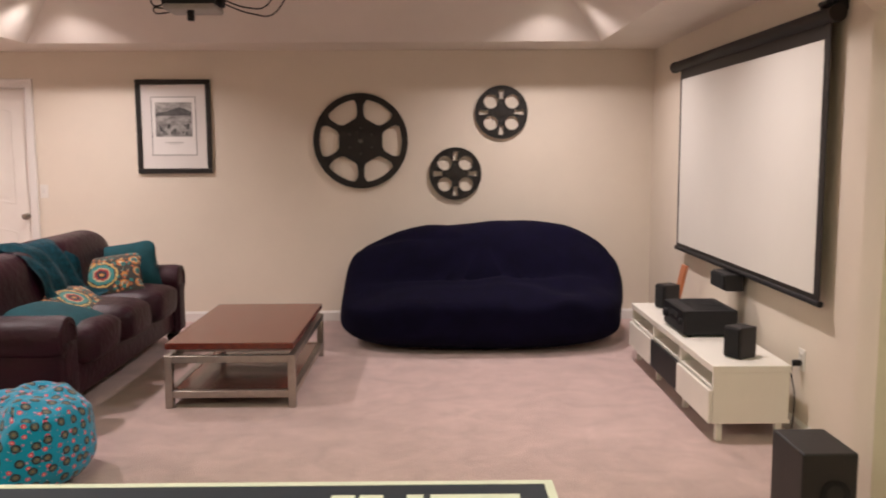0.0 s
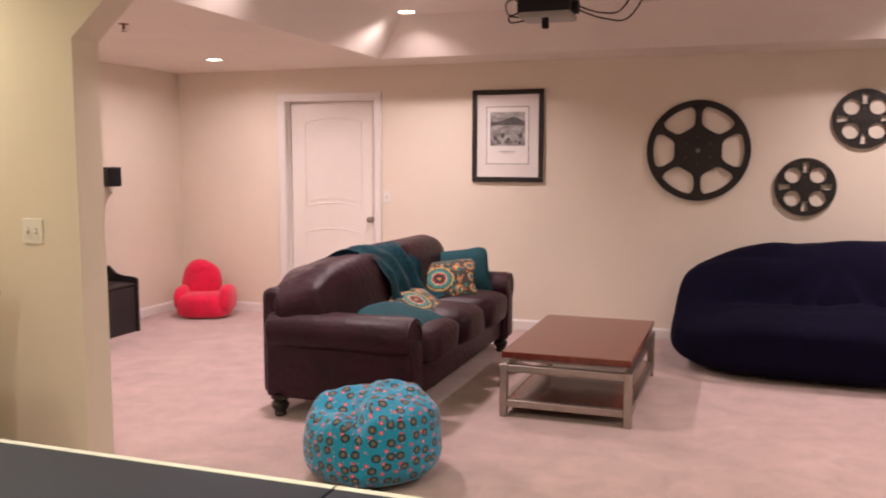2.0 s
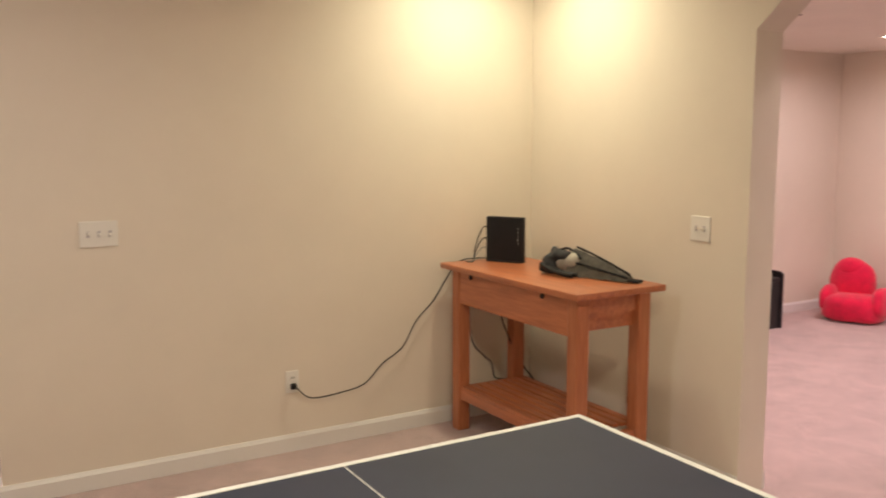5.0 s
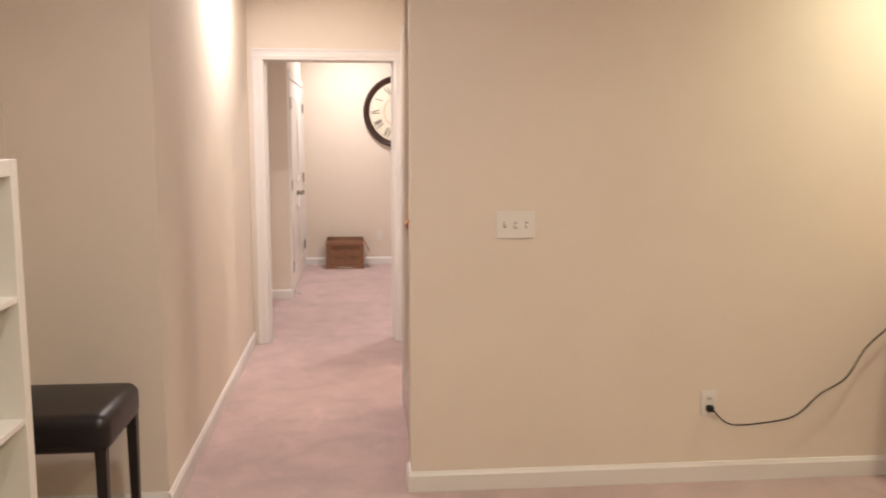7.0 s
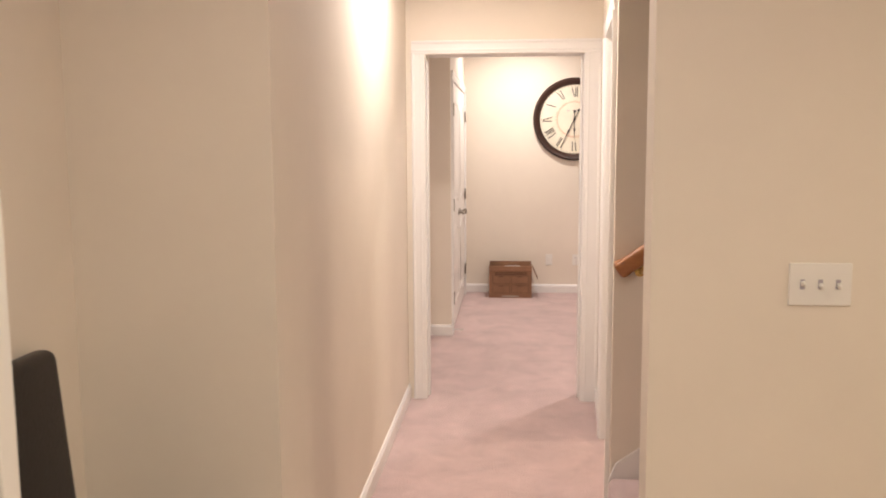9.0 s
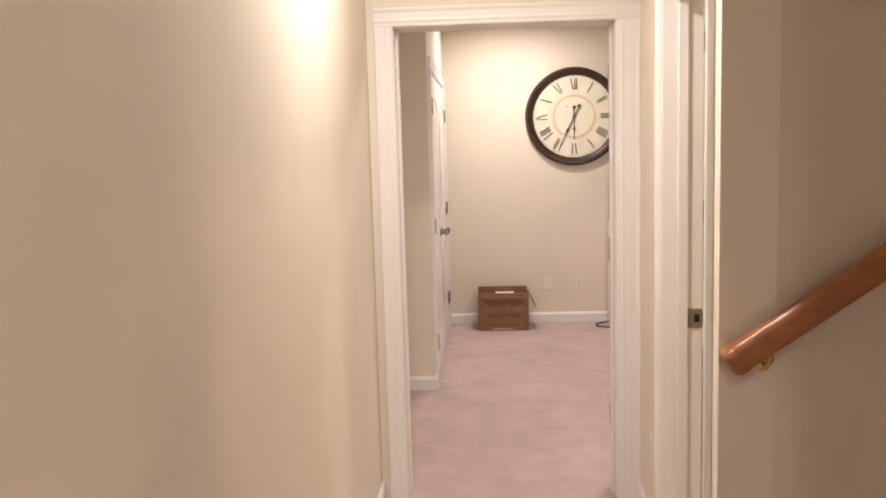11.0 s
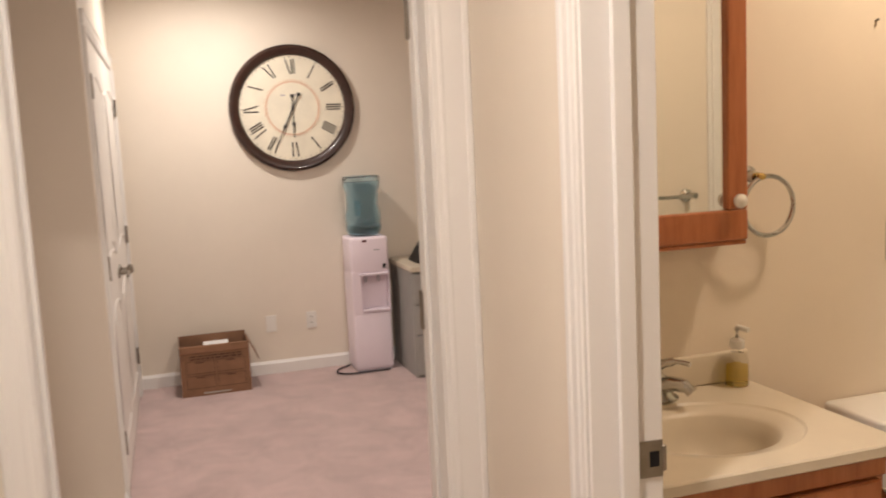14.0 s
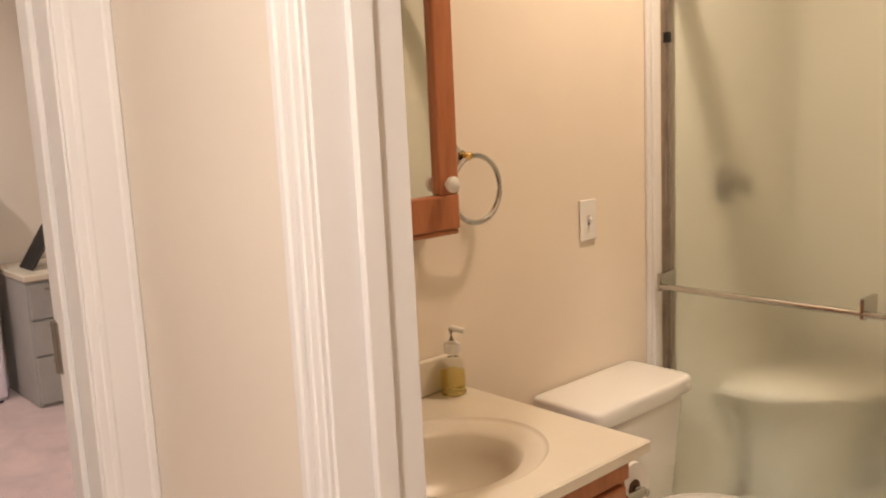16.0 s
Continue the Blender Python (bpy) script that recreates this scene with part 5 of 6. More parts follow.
part("cord", tube(smooth_line([(0.04, -0.02, 0.78), (0.04, 0.0, 0.62), (0.05, 0.05, 0.48), (0.05, 0.11, 0.36), (0.06, 0.17, 0.27), (0.10, 0.24, 0.16), (0.16, 0.28, 0.05), (0.26, 0.285, 0.008)], 8), 0.0045, 6), M_BLACK, t, smooth=True)
t = thing("power_cord", -3.2, 2.88, 0.1, 0, "short looped cord by the table leg", "cord")
part("cord", tube(smooth_line([(0.03, 0.02, 0.24), (-0.02, 0.0, 0.225), (-0.062, 0.0, 0.18), (-0.045, 0.0, 0.13), (-0.015, 0.0, 0.09), (0.015, 0.01, 0.0), (0.03, 0.01, -0.09)], 8), 0.0055, 6), M_BLACK, t, smooth=True)


def cube_shelf():
    x1, h = -3.08, 1.46
    cell, th, ot = 0.335, 0.017, 0.045
    cols, rows = 4, 4
    W = cols * cell + (cols - 1) * th + 2 * ot
    t = thing("cube_shelf", x1, -1.385, 0, 0, "white cube shelf with open square bays", "shelf")
    D = 0.385
    for x in (0, W - ot):
        part("side_panel", box(x, x + ot, 0, D, 0, h, 0.002, 1), M_WHITE, t)
    for z in (0, h - ot):
        part("top_panel" if z else "bottom_panel", box(ot, W - ot, 0, D, z, z + ot, 0.002, 1), M_WHITE, t)
    pz = (h - 2 * ot + th) / rows
    for j in range(1, rows):
        z = ot + j * pz - th
        part("shelf_board", box(ot, W - ot, 0.004, D - 0.004, z, z + th, 0.001, 1), M_WHITE, t)
    for j in range(rows):
        for i in range(1, cols):
            x = ot + i * (cell + th) - th
            part("divider", box(x, x + th, 0.004, D - 0.006, ot + j * pz, ot + (j + 1) * pz - th, 0.001, 1), M_WHITE, t)


cube_shelf()
plate("outlet", Matrix.Translation(HAOUT) @ Matrix.Rotation(math.atan2((HB - HA).y, (HB - HA).x), 4, "Z") @ Matrix.Rotation(math.pi, 4, "Z"), 1, "socket", "white outlet low on the beige hall wall", "outlet")
t = thing("sprinkler_head", -3.535, 4.40, SOFFIT, 0, "small bronze sprinkler head under the theatre soffit", "sprinkler")
part("escutcheon", lathe([(0.004, -0.004), (0.03, -0.004), (0.033, -0.0005)], 20, None, False), M_BRONZE, t, smooth=True)
part("stem", lathe([(0.009, -0.004), (0.009, -0.03), (0.005, -0.036)], 12), M_BRONZE, t, smooth=True)
part("deflector", lathe([(0.002, -0.044), (0.017, -0.044), (0.017, -0.047), (0.002, -0.047)], 16), M_BRONZE, t)
t = thing("spring_door_stop", KF + 0.002, CY + 0.016, 0.05, 0, "white spring door stop on the baseboard's end", "door stop")
part("spring", tube([(0.006 * math.cos(a), 0.006 + a * 0.0011, 0.006 * math.sin(a)) for a in [0.5 * k for k in range(110)]], 0.0018, 5), M_TRIM, t, smooth=True)
part("rubber_tip", lathe([(0.008, 0), (0.009, 0.012), (0.006, 0.018)], 14, pose(0, 0.064, 0, -90, 0, 0)), M_PUMP, t, smooth=True)


def stool():
    t = thing("counter_stool", -3.60, -1.12, 0, 0, "dark brown leather counter stool with a low back", "stool")
    part("seat", box(-0.215, 0.215, -0.20, 0.235, 0.49, 0.622, 0.042, 5), M_ESPRESSO, t, smooth=True)
    bm = box(-0.21, 0.21, -0.035, 0.035, 0, 0.46, 0.03, 5)
    part("backrest", moved(bm, Matrix.Translation((0, -0.205, 0.58)) @ Matrix.Rotation(radians(5), 4, "X")), M_ESPRESSO, t, smooth=True)
    for x in (-0.19, 0.19):
        for y in (-0.19, 0.205):
            part("leg", lathe([(0.018, 0), (0.026, 0.51)], 4, pose(x, y, 0, 0, 0, 45)), M_DARKWOOD, t)


stool()


# ---- clock room things ----
def wall_clock():
    R = 0.42
    t = thing("wall_clock", CX, 0.404, 1.795, 90, "large round clock with dark brown rim and Roman numerals", "clock")
    # local x runs along the wall, -y comes out of it
    part("rim", lathe([(R * 0.83, 0.0), (R * 0.985, 0.0), (R, 0.012), (R * 0.99, 0.034), (R * 0.95, 0.046), (R * 0.88, 0.04), (R * 0.845, 0.026), (R * 0.83, 0.012)], 72, pose(0, -0.003, 0, 90, 0, 0), False), M_CLOCKRIM, t, smooth=True)
    part("dial", lathe([(0.001, 0.0), (R * 0.84, 0.0), (R * 0.84, 0.012), (0.001, 0.012)], 64, pose(0, -0.002, 0, 90, 0, 0)), M_DIAL, t)
    bm = ring_flat(bmesh.new(), R * 0.405, R * 0.43, -0.0158, -0.014, 64)
    ring_flat(bm, R * 0.445, R * 0.45, -0.0158, -0.014, 64)
    part("inner_ring", bm, M_DIALRING, t, "faded pink ring")
    bm = bmesh.new()
    for i in range(60):
        a = 2 * math.pi * i / 60
        s = 0.004 if i % 5 == 0 else 0.0018
        add_box(bm, -s, s, -0.0158, -0.0142, R * 0.795, R * 0.81, m=Matrix.Rotation(a, 4, "Y"))
    tagged(part("minute_track", bm, M_INK, t), kind="stuff")
    # numeral strokes: upright bars, X and V as slanting pairs, all pointing to the centre
    table = {1: "I", 2: "II", 3: "III", 4: "IIII", 5: "V", 6: "VI", 7: "VII", 8: "VIII", 9: "IX", 10: "X", 11: "XI", 12: "XII"}
    width = {"I": 0.016, "V": 0.034, "X": 0.036}
    r0, r1 = R * 0.54, R * 0.77
    for h, text in table.items():
        bm = bmesh.new()
        total = sum(width[c] for c in text)
        x = -total / 2
        for c in text:
            w = width[c]
            cx = x + w / 2
            x += w
            if c == "I":
                add_box(bm, cx - 0.004, cx + 0.004, -0.0165, -0.014, r0, r1)
            else:
                for s, half in ((-1, 0.0042), (1, 0.0018)):
                    top, bot = s * (w / 2 - 0.005), (0 if c == "V" else -s * (w / 2 - 0.005))
                    bm2 = [bm.verts.new((cx + a, y, z)) for y in (-0.0165, -0.014) for a, z in ((-s * top - half, r1), (-s * top + half, r1), (-s * bot + half, r0), (-s * bot - half, r0))]
                    bm.faces.new(bm2[:4])
                    bm.faces.new(bm2[4:][::-1])
                    for i in range(4):
                        bm.faces.new((bm2[i], bm2[4 + i], bm2[4 + (i + 1) % 4], bm2[(i + 1) % 4]))
        bmesh.ops.recalc_face_normals(bm, faces=bm.faces)
        a = 2 * math.pi * h / 12
        part("numeral", moved(bm, Matrix.Rotation(a, 4, "Y")), M_INK, t, "black Roman numeral " + text)
    def hand(name, angle, length, tail, w, y):
        outline = [(-0.004, -tail), (0.004, -tail), (0.004, length * 0.45), (w, length * 0.52), (0.004, length * 0.62), (0.0015, length), (-0.0015, length), (-0.004, length * 0.62), (-w, length * 0.52), (-0.004, length * 0.45)]
        bm = prism(outline, 0.003)
        add_lathe(bm, [(0.013, 0), (0.013, 0.004)], 14, pose(0, 0.0035, -tail, 90, 0, 0))
        part(name, moved(bm, Matrix.Translation((0, y, 0)) @ Matrix.Rotation(radians(angle), 4, "Y")), M_INK, t)
    hand("hour_hand", 180, 0.20, 0.08, 0.012, -0.022)
    hand("minute_hand", 206, 0.25, 0.10, 0.011, -0.027)
    part("centre_cap", lathe([(0.012, 0), (0.010, 0.008)], 14, pose(0, -0.02, 0, 90, 0, 0)), M_INK, t)
    bm = bmesh.new()
    for i, w in enumerate((0.03, 0.05)):
        add_box(bm, -0.075 + i * 0.08, -0.075 + i * 0.08 + w, -0.0158, -0.0142, 0.083, 0.09)
    part("faded_script", bm, M_COOLDARK, t)


wall_clock()


def cardboard_box():
    t = thing("cardboard_box", -10.433, -0.455, 0, 90, "open brown cardboard box with printed panels", "box")
    # local x along the front (+y of the room); local y into the room's far wall
    W, D, H = 0.43, 0.28, 0.34
    part("front_wall", box(0, W, 0, 0.006, 0, H - 0.035), M_CARD, t)
    part("back_wall", box(0, W, D - 0.006, D, 0, H), M_CARD, t)
    for x in (0, W - 0.006):
        part("side_wall", box(x, x + 0.006, 0.006, D - 0.006, 0, H - 0.02), M_CARD, t)
    part("floor_panel", box(0.006, W - 0.006, 0.006, D - 0.006, 0.001, 0.007), M_CARD, t)
    part("rim_flap", moved(box(0, W, -0.012, 0.002, 0, 0.05, 0.004, 1), Matrix.Translation((0, 0.004, H - 0.065))), M_CARD, t)
    part("side_flap", moved(box(0, 0.006, 0, D - 0.03, -0.13, 0.0), Matrix.Translation((W + 0.004, 0.01, H - 0.03)) @ Matrix.Rotation(radians(-24), 4, "Y")), M_CARD, t)
    for i in range(2):
        for j in range(2):
            bm = bmesh.new()
            x0, z0 = 0.035 + i * 0.19, 0.05 + j * 0.095
            for a, b, c, d in ((x0, x0 + 0.175, z0, z0 + 0.003), (x0, x0 + 0.175, z0 + 0.08, z0 + 0.083), (x0, x0 + 0.003, z0, z0 + 0.083), (x0 + 0.172, x0 + 0.175, z0, z0 + 0.083), (x0 + 0.06, x0 + 0.11, z0 + 0.068, z0 + 0.074)):
                add_box(bm, a, b, -0.0015, 0.0005, c, d)
            part("printed_panel", bm, M_CARDINK, t, "printed panel outline")
    rnd = random.Random(2)
    for r in range(2):
        bm = bmesh.new()
        x = 0.06
        while x < 0.36:
            w = rnd.uniform(0.012, 0.04)
            add_box(bm, x, x + w, -0.0015, 0.0005, 0.252 - r * 0.017, 0.262 - r * 0.017)
            x += w + 0.008
        part("print_row", bm, M_CARDINK, t, "row of unreadable print")
    part("tape", box(0.13, 0.30, -0.002, 0.001, 0.012, 0.022), M_BAGLIGHT, t)


cardboard_box()
t = thing("paper_stack", -10.60, -0.20, 0.255, 90, "white papers inside the cardboard box", "paper")
part("papers", moved(box(-0.10, 0.06, -0.12, 0.10, -0.24, 0.035, 0.002, 1), Matrix.Rotation(radians(2), 4, "X")), M_PAPER, t)


def water_cooler():
    t = thing("water_cooler", -10.50, 0.680, 0, 90, "white water dispenser with a blue five-gallon bottle", "water cooler")
    W, D, H = 0.262, 0.27, 0.918
    part("lower_body", box(0, W, 0, D, 0.012, 0.41, 0.02, 3), M_COOLER, t, smooth=True)
    part("upper_body", box(0, W, 0, D, 0.67, H, 0.02, 3), M_COOLER, t, smooth=True)
    part("recess_back", box(0.004, W - 0.004, 0.07, D, 0.40, 0.68), M_COOLER, t)
    for x, w in ((0.0, 0.068), (W - 0.012, 0.012)):
        part("recess_side", box(x, x + w, 0.0, 0.09, 0.39, 0.69, 0.008, 2), M_COOLER, t)
    part("drip_tray", box(0.068, W - 0.012, -0.008, 0.075, 0.41, 0.425, 0.003, 1), M_COOLER, t)
    part("tap_lip", box(0.055, W - 0.008, -0.01, 0.05, 0.655, 0.675, 0.006, 2), M_COOLER, t)
    for x in (0.10, 0.19):
        part("tap", lathe([(0.009, 0), (0.012, 0.03), (0.012, 0.05)], 12, pose(x, 0.03, 0.61)), M_COOLDARK, t, smooth=True)
    part("indicator", box(0.085, 0.115, -0.003, 0.002, 0.885, 0.90), M_INDICATOR, t, "dark red indicator window")
    part("control_button", box(W - 0.045, W - 0.025, -0.003, 0.002, 0.70, 0.73), M_BLACK, t)
    part("emblem", box(0.16, 0.20, -0.002, 0.001, 0.825, 0.832), M_COOLDARK, t)
    part("base", box(0.01, W - 0.01, 0.01, D - 0.01, 0, 0.015), M_COOLDARK, t)
    b = [(0.03, H - 0.01), (0.06, H - 0.002), (0.105, H + 0.012), (0.120, H + 0.04), (0.122, H + 0.075), (0.117, H + 0.083), (0.117, H + 0.092), (0.122, H + 0.10), (0.121, H + 0.15), (0.114, H + 0.175), (0.108, H + 0.20), (0.108, H + 0.255), (0.112, H + 0.27), (0.108, H + 0.28), (0.112, H + 0.30), (0.124, H + 0.33), (0.127, H + 0.365), (0.122, H + 0.37)]
    inner = [(rr - 0.005, zz) for rr, zz in reversed(b)]
    bt = part("bottle", lathe(b + [(0.116, H + 0.366)] + inner[1:], 40, pose(W / 2, D / 2, 0), False), M_BOTTLE, t, "translucent blue plastic bottle", True)
    part("bottle_base", lathe([(0.02, H + 0.352), (0.116, H + 0.36), (0.126, H + 0.372), (0.128, H + 0.392), (0.118, H + 0.405), (0.09, H + 0.398), (0.02, H + 0.39)], 36, pose(W / 2, D / 2, 0)), M_BOTTLE, bt, "thick blue bottle bottom", True)
    part("grip", box(W / 2 - 0.075, W / 2 - 0.035, D / 2 - 0.112, D / 2 - 0.085, H + 0.14, H + 0.245, 0.012, 3), M_BOTTLE, bt, "moulded grip", True)
    part("water", lathe([(0.03, H), (0.098, H + 0.018), (0.113, H + 0.042), (0.114, H + 0.07)], 30, pose(W / 2, D / 2, 0)), M_WATER, t, "water", True)


water_cooler()
t = thing("power_cord", -10.56, 0.62, 0.012, 0, "black cord on the carpet beside the water dispenser", "cord")
part("cord", tube(smooth_line([(-0.14, 0.05, 0), (-0.05, -0.05, 0), (0.04, -0.06, 0), (0.09, 0.0, 0), (0.10, 0.1, 0), (0.098, 0.28, 0)], 8), 0.006, 6), M_BLACK, t, smooth=True)

t = thing("filing_cabinet", -10.18, 1.0, 0, 90, "grey metal drawer pedestal with a pale worktop", "cabinet")
part("body", box(0.01, 0.45, 0.012, 0.55, 0.0, 0.70, 0.004, 1), M_GREY, t)
part("top", box(0, 0.9, -0.01, 0.57, 0.70, 0.735, 0.006, 2), M_MARBLE, t)
for z0, z1 in ((0.02, 0.28), (0.29, 0.48), (0.49, 0.68)):
    dr = part("drawer_front", box(0.02, 0.44, -0.006, 0.012, z0, z1, 0.003, 1), M_GREY, t)
    h = part("drawer_pull", box(0.10, 0.36, -0.012, -0.004, z1 - 0.035, z1 - 0.02, 0.002, 1), M_NICKEL, dr)
t = thing("tilted_frame", -10.42, 1.09, 0.735, 0, "thin black frame leaning back on the pale worktop", "frame")
part("frame", moved(box(-0.11, 0.11, -0.007, 0.007, 0, 0.27, 0.003, 1), Matrix.Rotation(radians(-33), 4, "X")), M_REEL, t)
part("strut", tube([(0, 0.13, 0.19), (0.0, 0.22, 0.006)], 0.006), M_REEL, t)

for y in (0.16, 0.436):
    plate("outlet", Matrix.Translation((CX, y, 0.348)) @ E90, 1, "socket" if y > 0.3 else "rocker", "white outlet low on the cream wall" if y > 0.3 else "white blank jack plate low on the wall", "outlet")


# ---- bathroom things ----
BX = EX + 0.05


def vanity():
    y0, y1, xf, z = 0.385, 1.012, -6.315, 0.833
    t = thing("vanity", BX, y0, 0, 0, "red oak bathroom vanity cabinet with a panelled door", "vanity")
    D, W = xf - BX, y1 - y0
    part("body", box(0.002, D - 0.03, 0.002, W - 0.012, 0.09, 0.66), M_OAKV, t)
    for y in (0.002, W - 0.03):
        part("side_panel", box(0.002, D - 0.03, y, y + 0.018, 0.66, z - 0.03), M_OAKV, t)
    part("front_frame", box(D - 0.045, D - 0.03, 0.02, W - 0.03, 0.66, z - 0.03), M_OAKV, t)
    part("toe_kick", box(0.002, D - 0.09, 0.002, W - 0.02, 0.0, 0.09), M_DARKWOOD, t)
    part("top_rail", box(D - 0.03, D - 0.018, 0.004, W - 0.012, z - 0.075, z - 0.03, 0.002, 1), M_OAKV, t)
    for a, b in ((0.02, W / 2 - 0.012), (W / 2 + 0.0, W - 0.03)):
        d = part("door", box(D - 0.03, D - 0.012, a, b, 0.11, z - 0.082, 0.003, 1), M_OAKV, t)
        part("raised_panel", box(D - 0.014, D - 0.006, a + 0.055, b - 0.055, 0.17, z - 0.14, 0.006, 2), M_OAKV, d)
        k = b - 0.035 if a < 0.1 else a + 0.035
        part("knob", lathe([(0.007, 0), (0.008, 0.01), (0.017, 0.016), (0.017, 0.024), (0.008, 0.03)], 18, pose(D - 0.012, k, z - 0.125, 0, 90, 0)), M_PORCELAIN, d, "white porcelain knob", True)
    return t


vanity()


def sink_top():
    y0, y1, xf, z = 0.383, 1.025, -6.30, 0.84
    t = thing("sink_top", BX, y0, z, 0, "cream cultured marble sink top with an oval basin", "sink")
    D, W = xf - BX, y1 - y0
    cx, cy, rx, ry = D * 0.545, W * 0.505, 0.168, 0.206
    bm = bmesh.new()
    n = 64
    def ring(fx, fy, zz):
        return [bm.verts.new((cx + fx * rx * math.cos(2 * math.pi * i / n), cy + fy * ry * math.sin(2 * math.pi * i / n), zz)) for i in range(n)]
    def edge(zz, inset):
        out = []
        for i in range(n):
            c, s = math.cos(2 * math.pi * i / n), math.sin(2 * math.pi * i / n)
            lx0, lx1, ly0, ly1 = inset - 0.0, D - inset, inset, W - inset
            k = min(((lx1 - cx) / c if c > 1e-6 else (lx0 - cx) / c if c < -1e-6 else 9), ((ly1 - cy) / s if s > 1e-6 else (ly0 - cy) / s if s < -1e-6 else 9))
            out.append(bm.verts.new((cx + k * c, cy + k * s, zz)))
        # snap the nearest points onto the four corners
        for qx, qy in ((lx0, ly0), (lx1, ly0), (lx1, ly1), (lx0, ly1)):
            v = min(out, key=lambda q: (q.co.x - qx) ** 2 + (q.co.y - qy) ** 2)
            v.co.x, v.co.y = qx, qy
        return out
    rows = [edge(-0.028, 0.004), edge(-0.024, 0.0), edge(-0.004, 0.0), edge(0.0, 0.004), ring(1.09, 1.07, 0.0), ring(1.06, 1.045, -0.005), ring(1.03, 1.02, -0.006), ring(0.84, 0.82, -0.012), ring(0.79, 0.76, -0.021), ring(0.73, 0.70, -0.055), ring(0.62, 0.60, -0.09), ring(0.45, 0.44, -0.112), ring(0.22, 0.2, -0.124), ring(0.08, 0.06, -0.126)]
    for a, b in zip(rows, rows[1:]):
        for i in range(n):
            bm.faces.new((a[i], a[(i + 1) % n], b[(i + 1) % n], b[i]))
    bm.faces.new(rows[-1])
    bmesh.ops.recalc_face_normals(bm, faces=bm.faces)
    part("basin_top", bm, M_MARBLE, t, smooth=True)
    part("backsplash", box(0.001, 0.02, 0.0, W, 0.001, 0.085, 0.006, 3), M_MARBLE, t, smooth=True)
    part("drain", lathe([(0.022, 0), (0.022, 0.003), (0.012, 0.004)], 18, pose(cx, cy, -0.125)), M_CHROME, t, smooth=True)
    f = part("faucet", lathe([(0.05, 0), (0.052, 0.008), (0.04, 0.02), (0.024, 0.05), (0.022, 0.075), (0.012, 0.085)], 24, pose(0.075, cy, 0.0) @ Matrix.Diagonal((0.72, 1.15, 0.85, 1))), M_CHROME, t, "chrome single-lever faucet", True)
    part("spout", tube(smooth_line([(0.08, 0, 0.036), (0.115, 0, 0.05), (0.15, 0, 0.048), (0.168, 0, 0.034)], 6), [0.02] * 7 + [0.018] * 6 + [0.014] * 6, 12), M_CHROME, f, smooth=True).matrix_basis = Matrix.Translation((0.075, cy, 0)) @ Matrix.Rotation(radians(32), 4, "Z") @ Matrix.Translation((-0.075, 0, 0))
    part("lever", tube(smooth_line([(0.065, 0, 0.064), (0.085, 0, 0.092), (0.125, 0, 0.108), (0.165, 0, 0.106)], 6), [0.016] * 4 + [0.011] * 8 + [0.006] * 7, 10), M_CHROME, f, smooth=True).matrix_basis = Matrix.Translation((0.075, cy, 0)) @ Matrix.Rotation(radians(32), 4, "Z") @ Matrix.Translation((-0.075, 0, 0))


sink_top()

t = thing("soap_dispenser", -6.80, 0.965, 0.84, 20, "clear pump bottle half full of amber soap", "soap dispenser")
part("bottle", lathe([(0.03, 0.002), (0.034, 0.008), (0.034, 0.07), (0.026, 0.082), (0.014, 0.09), (0.014, 0.10)], 6), M_CLEAR, t)
part("soap", lathe([(0.028, 0.006), (0.031, 0.01), (0.031, 0.055)], 6), M_SOAP, t, "amber liquid soap")
part("collar", lathe([(0.017, 0.10), (0.019, 0.105), (0.019, 0.122), (0.01, 0.128)], 18), M_PORCELAIN, t, smooth=True)
part("pump", tube([(0, 0, 0.125), (0, 0, 0.155), (0.002, 0, 0.158), (0.035, 0, 0.153)], 0.007, 10), M_PUMP, t, smooth=True)
part("dip_tube", tube([(0, 0, 0.012), (0, 0, 0.10)], 0.003, 6), M_CLEAR, t)


def medicine_cabinet():
    y0, y1, z0, z1 = 0.45, 0.966, 1.234, 1.978
    t = thing("mirror_cabinet", BX, y0, 0, 0, "red oak framed mirror cabinet above the sink", "mirror")
    W = y1 - y0
    part("box_body", box(0.001, 0.075, 0.004, W - 0.004, z0 + 0.004, z1 - 0.004), M_OAKV, t)
    f, g = 0.058, 0.078
    for a, b, c, d in ((0, W, z1 - g, z1), (0, W, z0, z0 + g), (0, f, z0 + g, z1 - g), (W - f, W, z0 + g, z1 - g)):
        part("frame_bar", box(0.078, 0.098, a, b, c, d, 0.005, 2), M_OAKV, t)
    part("mirror_glass", box(0.079, 0.084, f - 0.004, W - f + 0.004, z0 + g - 0.004, z1 - g + 0.004), M_MIRROR, t, "mirror glass")
    part("bottom_moulding", box(0.06, 0.092, 0.0, W, z0 - 0.012, z0 - 0.001, 0.004, 2), M_OAKV, t)
    part("knob", lathe([(0.007, 0), (0.008, 0.01), (0.018, 0.016), (0.018, 0.024), (0.008, 0.031)], 18, pose(0.097, W - 0.036, 1.335, 0, 90, 0)), M_PORCELAIN, t, "white porcelain knob", True)


medicine_cabinet()

